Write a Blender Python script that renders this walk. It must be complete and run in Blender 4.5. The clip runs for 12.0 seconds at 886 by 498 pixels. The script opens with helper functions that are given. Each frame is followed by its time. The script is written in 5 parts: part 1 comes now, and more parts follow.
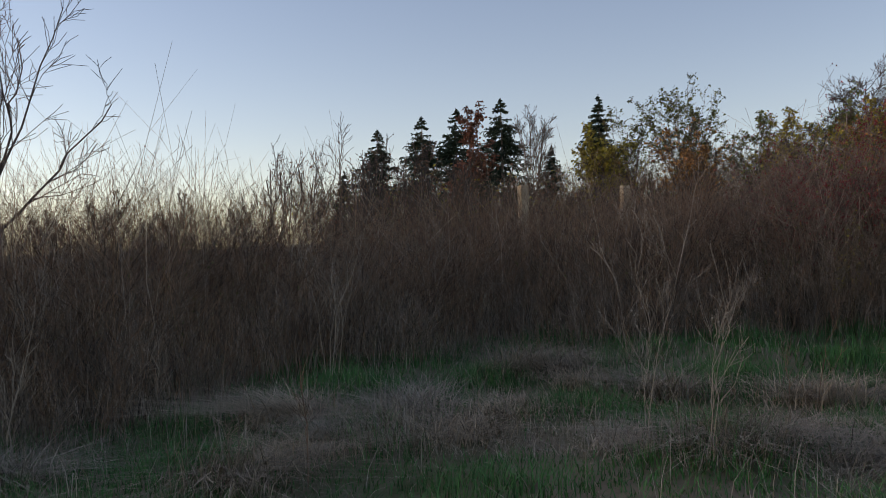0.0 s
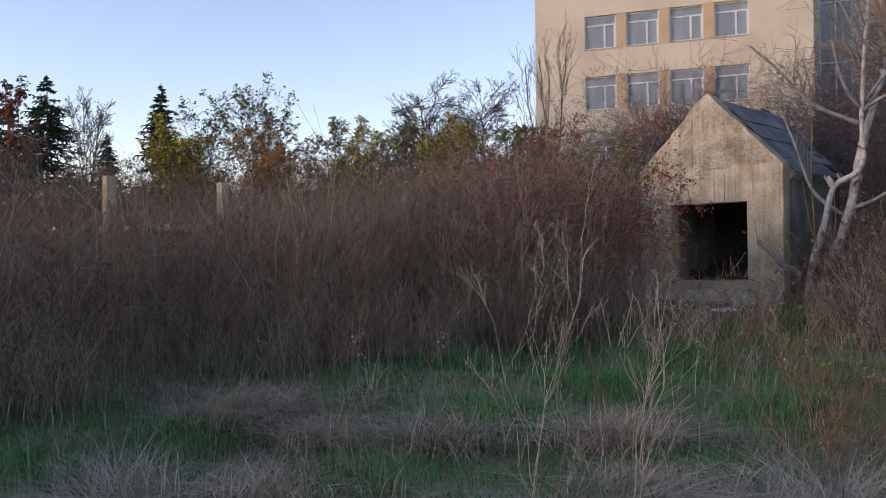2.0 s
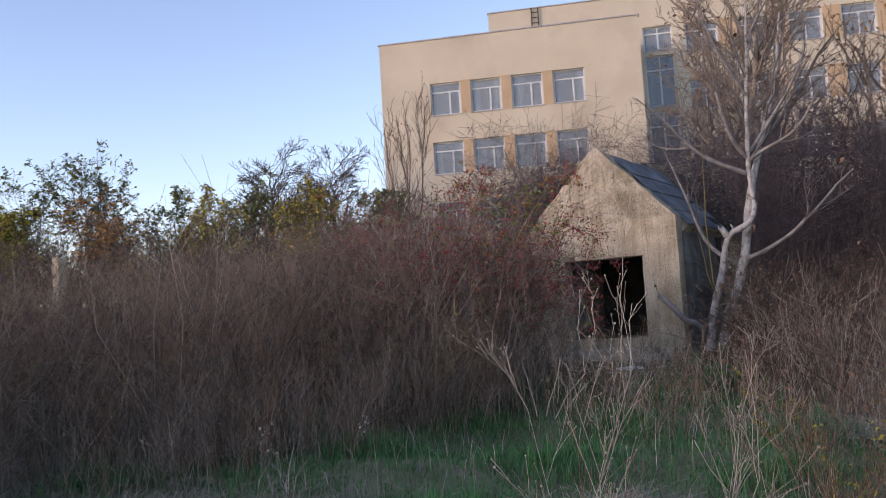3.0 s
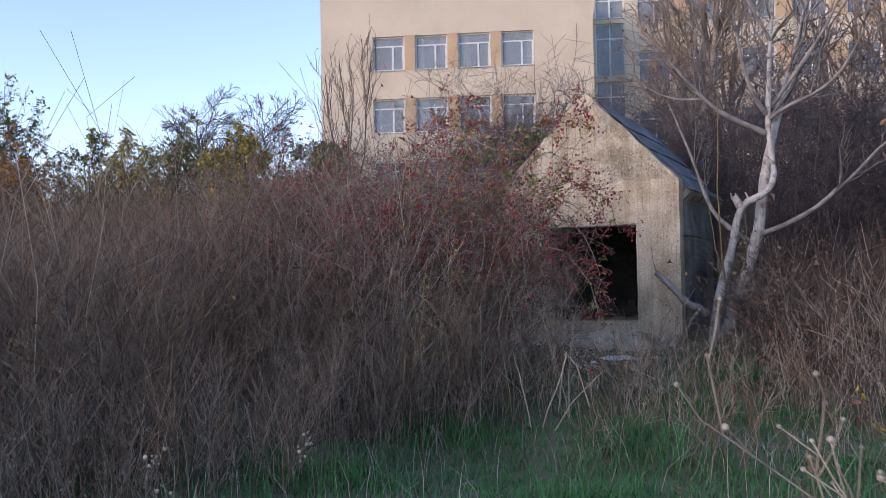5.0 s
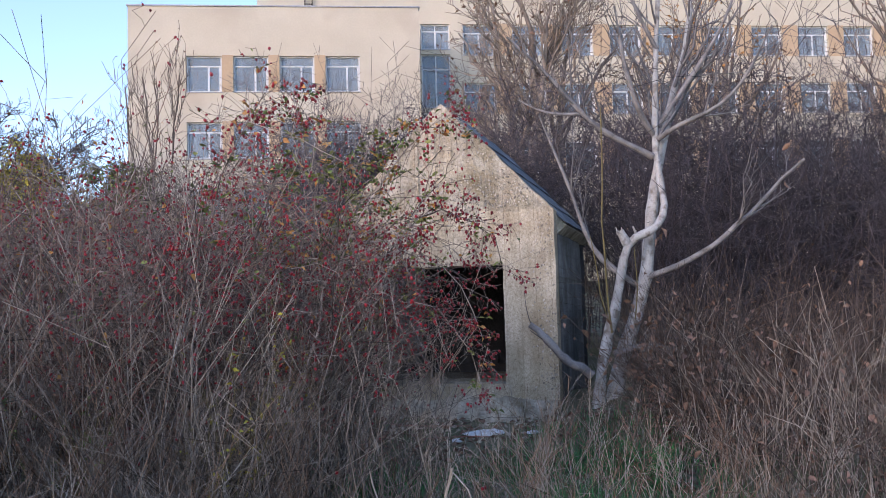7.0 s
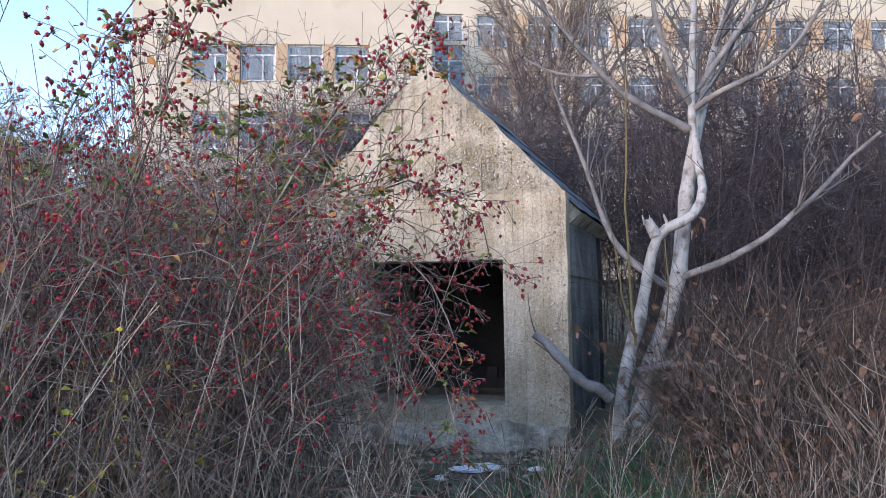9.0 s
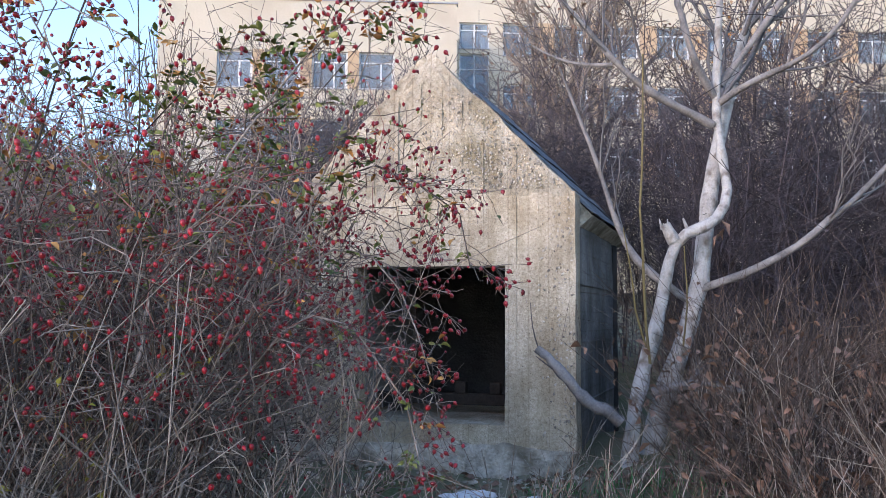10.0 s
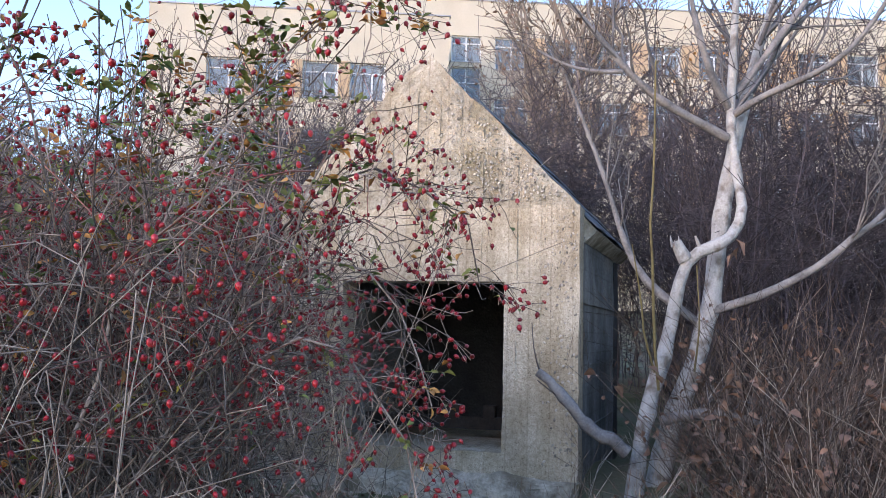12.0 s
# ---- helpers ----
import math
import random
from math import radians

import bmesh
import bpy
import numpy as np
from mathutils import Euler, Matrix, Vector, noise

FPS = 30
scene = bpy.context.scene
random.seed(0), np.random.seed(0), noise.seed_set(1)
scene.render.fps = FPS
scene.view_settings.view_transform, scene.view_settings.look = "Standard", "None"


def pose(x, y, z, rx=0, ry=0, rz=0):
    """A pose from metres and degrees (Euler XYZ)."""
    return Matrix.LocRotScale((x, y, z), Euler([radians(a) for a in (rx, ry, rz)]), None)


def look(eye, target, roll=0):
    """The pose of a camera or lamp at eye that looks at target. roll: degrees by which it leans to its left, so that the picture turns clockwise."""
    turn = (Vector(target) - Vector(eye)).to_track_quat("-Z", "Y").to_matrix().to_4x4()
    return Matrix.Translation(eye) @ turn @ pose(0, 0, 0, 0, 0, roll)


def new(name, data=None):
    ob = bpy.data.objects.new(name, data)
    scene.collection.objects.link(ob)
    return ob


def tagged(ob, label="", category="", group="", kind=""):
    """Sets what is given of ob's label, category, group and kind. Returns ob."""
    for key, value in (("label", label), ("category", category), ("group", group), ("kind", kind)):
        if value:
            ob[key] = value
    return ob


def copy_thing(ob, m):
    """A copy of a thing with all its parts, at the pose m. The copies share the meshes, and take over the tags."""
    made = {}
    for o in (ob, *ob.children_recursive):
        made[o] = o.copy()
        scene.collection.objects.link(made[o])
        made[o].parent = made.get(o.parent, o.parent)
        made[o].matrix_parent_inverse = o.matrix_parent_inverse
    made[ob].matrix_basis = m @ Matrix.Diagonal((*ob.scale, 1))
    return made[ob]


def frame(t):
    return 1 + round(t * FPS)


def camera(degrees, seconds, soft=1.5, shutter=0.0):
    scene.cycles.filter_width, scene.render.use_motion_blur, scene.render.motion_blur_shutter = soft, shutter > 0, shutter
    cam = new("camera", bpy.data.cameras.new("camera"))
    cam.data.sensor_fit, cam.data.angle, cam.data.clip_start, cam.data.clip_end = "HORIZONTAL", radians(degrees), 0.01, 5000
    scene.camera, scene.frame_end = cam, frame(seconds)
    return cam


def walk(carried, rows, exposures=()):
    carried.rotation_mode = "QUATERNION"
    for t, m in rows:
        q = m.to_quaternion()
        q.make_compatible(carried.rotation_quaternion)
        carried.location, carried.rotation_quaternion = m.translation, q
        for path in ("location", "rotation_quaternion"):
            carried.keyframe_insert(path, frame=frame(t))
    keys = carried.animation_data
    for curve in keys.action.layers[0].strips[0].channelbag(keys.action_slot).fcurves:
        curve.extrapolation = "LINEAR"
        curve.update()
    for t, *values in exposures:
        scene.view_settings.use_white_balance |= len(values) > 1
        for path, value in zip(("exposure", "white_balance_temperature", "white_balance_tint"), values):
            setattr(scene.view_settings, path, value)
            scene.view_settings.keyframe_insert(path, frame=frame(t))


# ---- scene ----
cam = camera(54.7, 12.0, soft=0.7, shutter=0.15)
PATH = [
    (0, (-0.156, 0.61, 1.356), (0.521, 2.492, 1.397), -1.2),
    (0.5, (-0.427, 1.026, 1.392), (0.456, 2.817, 1.506), 0.2),
    (1, (-0.501, 1.509, 1.454), (0.688, 3.117, 1.421), 0.1),
    (1.5, (-0.437, 2.029, 1.486), (0.896, 3.519, 1.425), 0.2),
    (2, (-0.387, 2.572, 1.499), (1.136, 3.868, 1.52), -0.6),
    (2.5, (-0.251, 3.037, 1.502), (1.365, 4.215, 1.553), -3.1),
    (3, (-0.045, 3.49, 1.524), (1.684, 4.482, 1.689), -3.4),
    (3.5, (0.187, 3.898, 1.516), (2.001, 4.722, 1.693), -1.7),
    (5.5, (1.761, 4.851, 1.641), (3.567, 5.709, 1.706), -1.0),
    (6, (2.121, 5.129, 1.676), (3.975, 5.865, 1.822), -1.1),
    (6.5, (2.611, 5.266, 1.712), (4.527, 5.802, 1.914), -1.4),
    (7, (3.025, 5.373, 1.793), (4.966, 5.832, 1.935), -1.6),
    (9, (4.303, 5.488, 1.839), (6.237, 5.979, 1.974), -0.8),
    (9.5, (4.582, 5.43, 1.811), (6.511, 5.931, 1.971), 0.3),
    (10, (4.834, 5.441, 1.829), (6.751, 5.989, 1.99), 0.3),
    (10.5, (4.975, 5.559, 1.858), (6.896, 6.086, 2.043), 1.4),
    (11, (5.06, 5.583, 1.854), (6.988, 6.087, 2.027), 1.7),
    (11.5, (5.124, 5.568, 1.863), (7.047, 6.08, 2.055), 1.7),
    (12, (5.122, 5.581, 1.859), (7.044, 6.098, 2.051), 1.4),
]
EXPOSURES = [(0.0, 0.5, 7900, 30), (0.5, 0.5, 7900, 30), (1.0, 1.05, 7500, 32), (2.0, 1.15, 7150, 33), (3.5, 1.25, 6750, 33), (6.0, 1.55, 6250, 31), (9.5, 1.98, 6050, 25), (12.0, 2.03, 6200, 26)]
walk(cam, [(t, look(eye, target, roll)) for t, eye, target, roll in PATH], EXPOSURES)

# ---------------------------------------------------------------- light
SUN_YAW = 60.0                 # degrees to the left of +y, where the sun has just gone down
world = bpy.data.worlds.new("dusk_sky")
scene.world = world
world.use_nodes = True
wn = world.node_tree
sky = wn.nodes.new("ShaderNodeTexSky")
sky.sky_type = "NISHITA"
sky.sun_disc = False
sky.sun_elevation = radians(11.0)
sky.sun_rotation = radians(-SUN_YAW)
sky.air_density, sky.dust_density, sky.ozone_density = 1.0, 0.2, 2.0
wn.nodes["Background"].inputs["Strength"].default_value = 0.15
wn.links.new(sky.outputs["Color"], wn.nodes["Background"].inputs["Color"])
sun_data = bpy.data.lights.new("low_sun", "SUN")
sun_data.energy, sun_data.angle, sun_data.color = 0.9, radians(35), (1.0, 0.84, 0.68)
sun = new("low_sun", sun_data)
sun.matrix_basis = look((0, 0, 30), (30 * math.sin(radians(SUN_YAW)), -30 * math.cos(radians(SUN_YAW)), 30 - 30 * math.tan(radians(11))))

# ---------------------------------------------------------------- materials


def rgb(c):
    return (c[0], c[1], c[2], 1.0)


def mat(name, a, b, scale=6.0, rough=0.85, bump=0.3, fine=60.0, island=0.0, obj=0.0, metal=0.0, stain=None, stain_scale=1.2, spec=0.3):
    """Two tones mixed by coarse and fine noise, an optional stain tone, brightness varied by island or by object, fine relief."""
    m = bpy.data.materials.new(name)
    m.use_nodes = True
    t = m.node_tree
    n, l = t.nodes, t.links
    p = n["Principled BSDF"]
    p.inputs["Roughness"].default_value = rough
    p.inputs["Metallic"].default_value = metal
    p.inputs["Specular IOR Level"].default_value = spec
    co = n.new("ShaderNodeTexCoord")
    n1, n2 = n.new("ShaderNodeTexNoise"), n.new("ShaderNodeTexNoise")
    n1.inputs["Scale"].default_value, n2.inputs["Scale"].default_value = scale, fine
    n1.inputs["Detail"].default_value = 5
    for q in (n1, n2):
        l.new(co.outputs["Object"], q.inputs["Vector"])
    add = n.new("ShaderNodeMath")
    add.operation = "MULTIPLY_ADD"
    l.new(n2.outputs["Fac"], add.inputs[0])
    add.inputs[1].default_value = 0.5
    l.new(n1.outputs["Fac"], add.inputs[2])
    ramp = n.new("ShaderNodeValToRGB")
    ramp.color_ramp.elements[0].position, ramp.color_ramp.elements[1].position = 0.55, 0.95
    ramp.color_ramp.elements[0].color, ramp.color_ramp.elements[1].color = rgb(a), rgb(b)
    l.new(add.outputs[0], ramp.inputs["Fac"])
    out = ramp.outputs["Color"]
    if stain:
        n3 = n.new("ShaderNodeTexNoise")
        n3.inputs["Scale"].default_value, n3.inputs["Detail"].default_value = stain_scale, 6
        l.new(co.outputs["Object"], n3.inputs["Vector"])
        r3 = n.new("ShaderNodeValToRGB")
        r3.color_ramp.elements[0].position, r3.color_ramp.elements[1].position = 0.5, 0.68
        l.new(n3.outputs["Fac"], r3.inputs["Fac"])
        mx = n.new("ShaderNodeMixRGB")
        l.new(r3.outputs["Color"], mx.inputs["Fac"])
        l.new(out, mx.inputs[1])
        mx.inputs[2].default_value = rgb(stain)
        out = mx.outputs["Color"]
    for amount, kind, socket in ((island, "ShaderNodeNewGeometry", "Random Per Island"), (obj, "ShaderNodeObjectInfo", "Random")):
        if amount:
            g = n.new(kind)
            mr = n.new("ShaderNodeMapRange")
            mr.inputs["To Min"].default_value, mr.inputs["To Max"].default_value = 1 - amount, 1 + amount
            l.new(g.outputs[socket], mr.inputs["Value"])
            hs = n.new("ShaderNodeHueSaturation")
            l.new(mr.outputs[0], hs.inputs["Value"])
            l.new(out, hs.inputs["Color"])
            out = hs.outputs["Color"]
    l.new(out, p.inputs["Base Color"])
    if bump:
        bp = n.new("ShaderNodeBump")
        bp.inputs["Strength"].default_value, bp.inputs["Distance"].default_value = bump, 0.02
        l.new(add.outputs[0], bp.inputs["Height"])
        l.new(bp.outputs["Normal"], p.inputs["Normal"])
    return m


M_SOIL = mat("soil_and_thatch", (0.08, 0.10, 0.04), (0.20, 0.175, 0.115), 2.2, 0.95, 0.6, 40, stain=(0.19, 0.155, 0.11), stain_scale=0.8)
M_GRASS = mat("green_grass", (0.03, 0.125, 0.035), (0.075, 0.225, 0.07), 3, 0.75, 0, 30, island=0.4)
M_DRY = mat("dry_grass", (0.28, 0.22, 0.15), (0.48, 0.39, 0.28), 4, 0.85, 0, 50, island=0.55)
M_GREYDRY = mat("grey_dry_grass", (0.20, 0.17, 0.125), (0.39, 0.335, 0.255), 4, 0.85, 0, 50, island=0.55)
M_STEM = mat("brown_weed_stem", (0.13, 0.082, 0.055), (0.27, 0.175, 0.115), 3, 0.85, 0, 40, island=0.75)
M_GREYWEED = mat("grey_brown_weed", (0.13, 0.105, 0.085), (0.29, 0.24, 0.19), 3, 0.85, 0, 40, island=0.75)
M_PALE = mat("pale_dead_stem", (0.27, 0.225, 0.175), (0.45, 0.39, 0.31), 5, 0.85, 0, 60, island=0.35)
M_DARKTWIG = mat("grey_purple_twig", (0.045, 0.038, 0.042), (0.105, 0.088, 0.094), 4, 0.85, 0, 60, island=0.5)
M_ROSESTEM = mat("grey_rose_stem", (0.10, 0.077, 0.06), (0.29, 0.235, 0.195), 5, 0.8, 0, 70, island=0.7)
M_REDSTEM = mat("red_rose_stem", (0.15, 0.065, 0.055), (0.25, 0.13, 0.10), 5, 0.7, 0, 70, island=0.4)
M_HIP = mat("red_rose_hip", (0.17, 0.008, 0.014), (0.31, 0.016, 0.02), 8, 0.33, 0.05, 60, island=0.35, obj=0.35, spec=0.5)
M_CALYX = mat("dried_calyx", (0.06, 0.04, 0.03), (0.10, 0.07, 0.05), 20, 0.9, 0, 90)
M_BRAMBLE = mat("dark_bramble_cane", (0.055, 0.042, 0.034), (0.15, 0.11, 0.085), 4, 0.85, 0, 60, island=0.7)
M_ROSELEAF = mat("fading_rose_leaf", (0.06, 0.11, 0.03), (0.22, 0.22, 0.06), 7, 0.6, 0, 80, island=0.5)
M_AUTUMN = mat("orange_autumn_leaf", (0.30, 0.13, 0.04), (0.48, 0.25, 0.07), 7, 0.65, 0, 80, island=0.45)
M_BROWNLEAF = mat("withered_brown_leaf", (0.115, 0.07, 0.048), (0.26, 0.155, 0.105), 7, 0.8, 0, 80, island=0.45)
M_YELLOWLEAF = mat("yellow_green_leaf", (0.22, 0.20, 0.03), (0.42, 0.34, 0.05), 4, 0.7, 0, 60, island=0.4)
M_OLIVELEAF = mat("olive_green_leaf", (0.09, 0.12, 0.03), (0.17, 0.19, 0.06), 4, 0.7, 0, 60, island=0.45)
M_RUSSET = mat("russet_leaf", (0.16, 0.06, 0.04), (0.28, 0.12, 0.07), 4, 0.75, 0, 60, island=0.4)
M_NEEDLE = mat("spruce_needles", (0.018, 0.035, 0.02), (0.045, 0.07, 0.04), 3, 0.8, 0, 50, island=0.4)
M_BARK = mat("pale_grey_bark", (0.30, 0.28, 0.255), (0.47, 0.45, 0.42), 9, 0.85, 0.8, 90, stain=(0.17, 0.145, 0.12), stain_scale=14)
M_BARKDARK = mat("grey_limb_bark", (0.12, 0.11, 0.105), (0.27, 0.25, 0.235), 9, 0.85, 0.4, 90, island=0.2)
M_CROWN = mat("dark_grey_twig_bark", (0.10, 0.09, 0.085), (0.20, 0.185, 0.18), 9, 0.85, 0, 90, island=0.3)
M_BARKBROWN = mat("brown_bark", (0.085, 0.067, 0.055), (0.185, 0.145, 0.12), 3, 0.9, 0.4, 40, island=0.3)
M_TALLBARK = mat("grey_brown_tree_bark", (0.15, 0.12, 0.095), (0.28, 0.225, 0.18), 2, 0.9, 0.4, 30, island=0.3)
M_BLACKTWIG = mat("dark_tree_bark", (0.06, 0.05, 0.045), (0.12, 0.10, 0.09), 3, 0.9, 0, 40, island=0.3)
M_SHOOT = mat("yellow_green_shoot", (0.11, 0.085, 0.035), (0.19, 0.15, 0.06), 6, 0.7, 0.1, 60)
M_ROOF = mat("bitumen_roofing", (0.085, 0.09, 0.092), (0.18, 0.187, 0.19), 3, 0.85, 0.6, 50, stain=(0.24, 0.24, 0.23), stain_scale=2.5)
M_PLASTER = mat("cream_facade_plaster", (0.50, 0.445, 0.34), (0.57, 0.51, 0.40), 0.5, 0.9, 0.05, 12, stain=(0.46, 0.395, 0.305), stain_scale=0.35)
M_PIER = mat("orange_facade_plaster", (0.44, 0.315, 0.195), (0.50, 0.365, 0.235), 1.0, 0.9, 0.05, 12)
M_PVC = mat("white_window_frame", (0.55, 0.56, 0.57), (0.64, 0.64, 0.64), 5, 0.5, 0, 40)
M_SHEETMETAL = mat("grey_sheet_metal", (0.30, 0.30, 0.31), (0.42, 0.42, 0.43), 5, 0.5, 0, 40, metal=0.5)
M_CURTAIN = mat("pale_curtain", (0.20, 0.22, 0.23), (0.34, 0.36, 0.37), 2, 0.9, 0, 20)
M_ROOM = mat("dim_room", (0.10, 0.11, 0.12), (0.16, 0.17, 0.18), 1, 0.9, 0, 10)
M_PAPER = mat("white_litter", (0.62, 0.62, 0.62), (0.8, 0.8, 0.8), 9, 0.6, 0.3, 60)
M_BLUE = mat("blue_plastic", (0.03, 0.09, 0.40), (0.05, 0.14, 0.5), 9, 0.4, 0, 60)
M_RUST = mat("dark_rusted_iron", (0.022, 0.019, 0.017), (0.05, 0.04, 0.033), 9, 0.9, 0.3, 60)


def concrete(name, boards, a=(0.49, 0.41, 0.30), b=(0.73, 0.635, 0.485), stain=(0.44, 0.355, 0.245)):
    """Weathered cast concrete; boards: the axis across the shuttering boards (1: y, 2: z), with lichen and streaks."""
    m = mat(name, a, b, 3.5, 0.92, 0.8, 110, stain=stain, stain_scale=2.2)
    n, l = m.node_tree.nodes, m.node_tree.links
    p = n["Principled BSDF"]
    co = n.new("ShaderNodeTexCoord")
    sp = n.new("ShaderNodeSeparateXYZ")
    l.new(co.outputs["Object"], sp.inputs[0])
    # pores and exposed pebbles
    vo = n.new("ShaderNodeTexVoronoi")
    vo.inputs["Scale"].default_value = 70
    l.new(co.outputs["Object"], vo.inputs["Vector"])
    rp = n.new("ShaderNodeValToRGB")
    rp.color_ramp.elements[0].position, rp.color_ramp.elements[1].position = 0.05, 0.25
    rp.color_ramp.elements[0].color, rp.color_ramp.elements[1].color = (0.40, 0.39, 0.37, 1), (1, 1, 1, 1)
    l.new(vo.outputs["Distance"], rp.inputs["Fac"])
    # board joints
    ml = n.new("ShaderNodeMath")
    ml.operation = "MULTIPLY"
    ml.inputs[1].default_value = 1 / 0.125
    l.new(sp.outputs[boards], ml.inputs[0])
    fr = n.new("ShaderNodeMath")
    fr.operation = "PINGPONG"
    fr.inputs[1].default_value = 0.5
    l.new(ml.outputs[0], fr.inputs[0])
    rj = n.new("ShaderNodeValToRGB")
    rj.color_ramp.elements[0].position, rj.color_ramp.elements[1].position = 0.0, 0.05
    rj.color_ramp.elements[0].color, rj.color_ramp.elements[1].color = (0.80, 0.78, 0.75, 1), (1, 1, 1, 1)
    l.new(fr.outputs[0], rj.inputs["Fac"])
    # streaks run down the face
    mp = n.new("ShaderNodeMapping")
    mp.inputs["Scale"].default_value = (9, 9, 0.9)
    l.new(co.outputs["Object"], mp.inputs["Vector"])
    ns = n.new("ShaderNodeTexNoise")
    ns.inputs["Scale"].default_value, ns.inputs["Detail"].default_value = 1.0, 5
    l.new(mp.outputs[0], ns.inputs["Vector"])
    rs = n.new("ShaderNodeValToRGB")
    rs.color_ramp.elements[0].position, rs.color_ramp.elements[1].position = 0.36, 0.6
    rs.color_ramp.elements[0].color, rs.color_ramp.elements[1].color = (0.80, 0.77, 0.71, 1), (1, 1, 1, 1)
    l.new(ns.outputs["Fac"], rs.inputs["Fac"])
    # sandy grain
    ng = n.new("ShaderNodeTexNoise")
    ng.inputs["Scale"].default_value, ng.inputs["Detail"].default_value, ng.inputs["Roughness"].default_value = 42, 8, 0.8
    l.new(co.outputs["Object"], ng.inputs["Vector"])
    rg = n.new("ShaderNodeValToRGB")
    rg.color_ramp.elements[0].position, rg.color_ramp.elements[1].position = 0.36, 0.58
    rg.color_ramp.elements[0].color, rg.color_ramp.elements[1].color = (0.62, 0.59, 0.54, 1), (1, 1, 1, 1)
    l.new(ng.outputs["Fac"], rg.inputs["Fac"])
    out = p.inputs["Base Color"].links[0].from_socket
    for r in (rp, rj, rs, rg):
        mx = n.new("ShaderNodeMixRGB")
        mx.blend_type = "MULTIPLY"
        mx.inputs["Fac"].default_value = 1
        l.new(out, mx.inputs[1])
        l.new(r.outputs["Color"], mx.inputs[2])
        out = mx.outputs["Color"]
    l.new(out, p.inputs["Base Color"])
    b2 = n.new("ShaderNodeBump")
    b2.inputs["Strength"].default_value, b2.inputs["Distance"].default_value = 0.7, 0.006
    old = p.inputs["Normal"].links[0].from_socket
    mm = n.new("ShaderNodeMath")
    mm.operation = "MULTIPLY"
    l.new(rp.outputs["Color"], mm.inputs[0])
    l.new(rj.outputs["Color"], mm.inputs[1])
    l.new(mm.outputs[0], b2.inputs["Height"])
    l.new(old, b2.inputs["Normal"])
    l.new(b2.outputs["Normal"], p.inputs["Normal"])
    return m


M_CONC = concrete("cast_concrete_upright_boards", 1)
# side walls: black staining and the shade of that side share this darker colour
M_CONCSIDE = concrete("stained_shaded_concrete_level_boards", 2, (0.20, 0.20, 0.195), (0.36, 0.36, 0.35), (0.15, 0.15, 0.145))
M_GABLE = concrete("crumbling_lichened_concrete", 1, (0.40, 0.345, 0.265), (0.64, 0.565, 0.445), (0.29, 0.245, 0.155))
# back wall concrete: the shade inside the hut is put into this dark colour
M_INNERSHADE = mat("interior_shade_concrete", (0.045, 0.042, 0.04), (0.105, 0.095, 0.088), 4, 0.95, 0.5, 60, stain=(0.03, 0.028, 0.027), stain_scale=2)
M_STONE = mat("exposed_pebbles", (0.24, 0.205, 0.16), (0.46, 0.41, 0.34), 30, 0.85, 0.3, 120, island=0.6)
M_FOOT = mat("broken_concrete", (0.30, 0.255, 0.19), (0.56, 0.49, 0.385), 14, 0.95, 1.0, 55, stain=(0.20, 0.165, 0.115), stain_scale=6)
M_GLASS = bpy.data.materials.new("window_glass")
M_GLASS.use_nodes = True
gp = M_GLASS.node_tree.nodes["Principled BSDF"]
gp.inputs["Base Color"].default_value = (0.55, 0.62, 0.66, 1)
gp.inputs["Roughness"].default_value = 0.03
gp.inputs["Transmission Weight"].default_value = 0.8
gp.inputs["Specular IOR Level"].default_value = 0.5

# ---------------------------------------------------------------- geometry helpers
rng = np.random.default_rng(7)


def mesh_of(name, verts, quads=None, tris=None, smooth=False):
    """A mesh from arrays of vertices, quads and triangles."""
    verts = np.asarray(verts, np.float32).reshape(-1, 3)
    q = np.zeros((0, 4), np.int32) if quads is None else np.asarray(quads, np.int32).reshape(-1, 4)
    t = np.zeros((0, 3), np.int32) if tris is None else np.asarray(tris, np.int32).reshape(-1, 3)
    me = bpy.data.meshes.new(name)
    me.vertices.add(len(verts))
    me.vertices.foreach_set("co", verts.ravel())
    me.loops.add(q.size + t.size)
    me.loops.foreach_set("vertex_index", np.concatenate([q.ravel(), t.ravel()]))
    me.polygons.add(len(q) + len(t))
    me.polygons.foreach_set("loop_start", np.concatenate([np.arange(len(q)) * 4, q.size + np.arange(len(t)) * 3]).astype(np.int32))
    me.update(calc_edges=True)
    if smooth:
        me.polygons.foreach_set("use_smooth", np.ones(len(me.polygons), bool))
    return me


def place_mesh(name, me, material, parent=None, label="", m=None):
    ob = new(name, me)
    if not me.materials:
        me.materials.append(material)
    if parent is not None:
        ob.parent = parent
    if m is not None:
        ob.matrix_basis = m
    if label:
        ob["label"] = label
    return ob


def part(name, bm, material, parent=None, label="", bevel=0.0):
    """Links a bmesh as one mesh object under a thing or a part."""
    if bevel:
        bmesh.ops.bevel(bm, geom=bm.edges[:], offset=bevel, segments=2, affect="EDGES", profile=0.6)
    me = bpy.data.meshes.new(name)
    bm.to_mesh(me)
    bm.free()
    return place_mesh(name, me, material, parent, label)


def box(lo, hi, bm=None, m=None):
    bm = bm or bmesh.new()
    c = [(a + b) / 2 for a, b in zip(lo, hi)]
    s = [abs(b - a) for a, b in zip(lo, hi)]
    t = Matrix.Translation(c) @ Matrix.Diagonal((*s, 1))
    bmesh.ops.create_cube(bm, size=1, matrix=(m @ t) if m else t)
    return bm


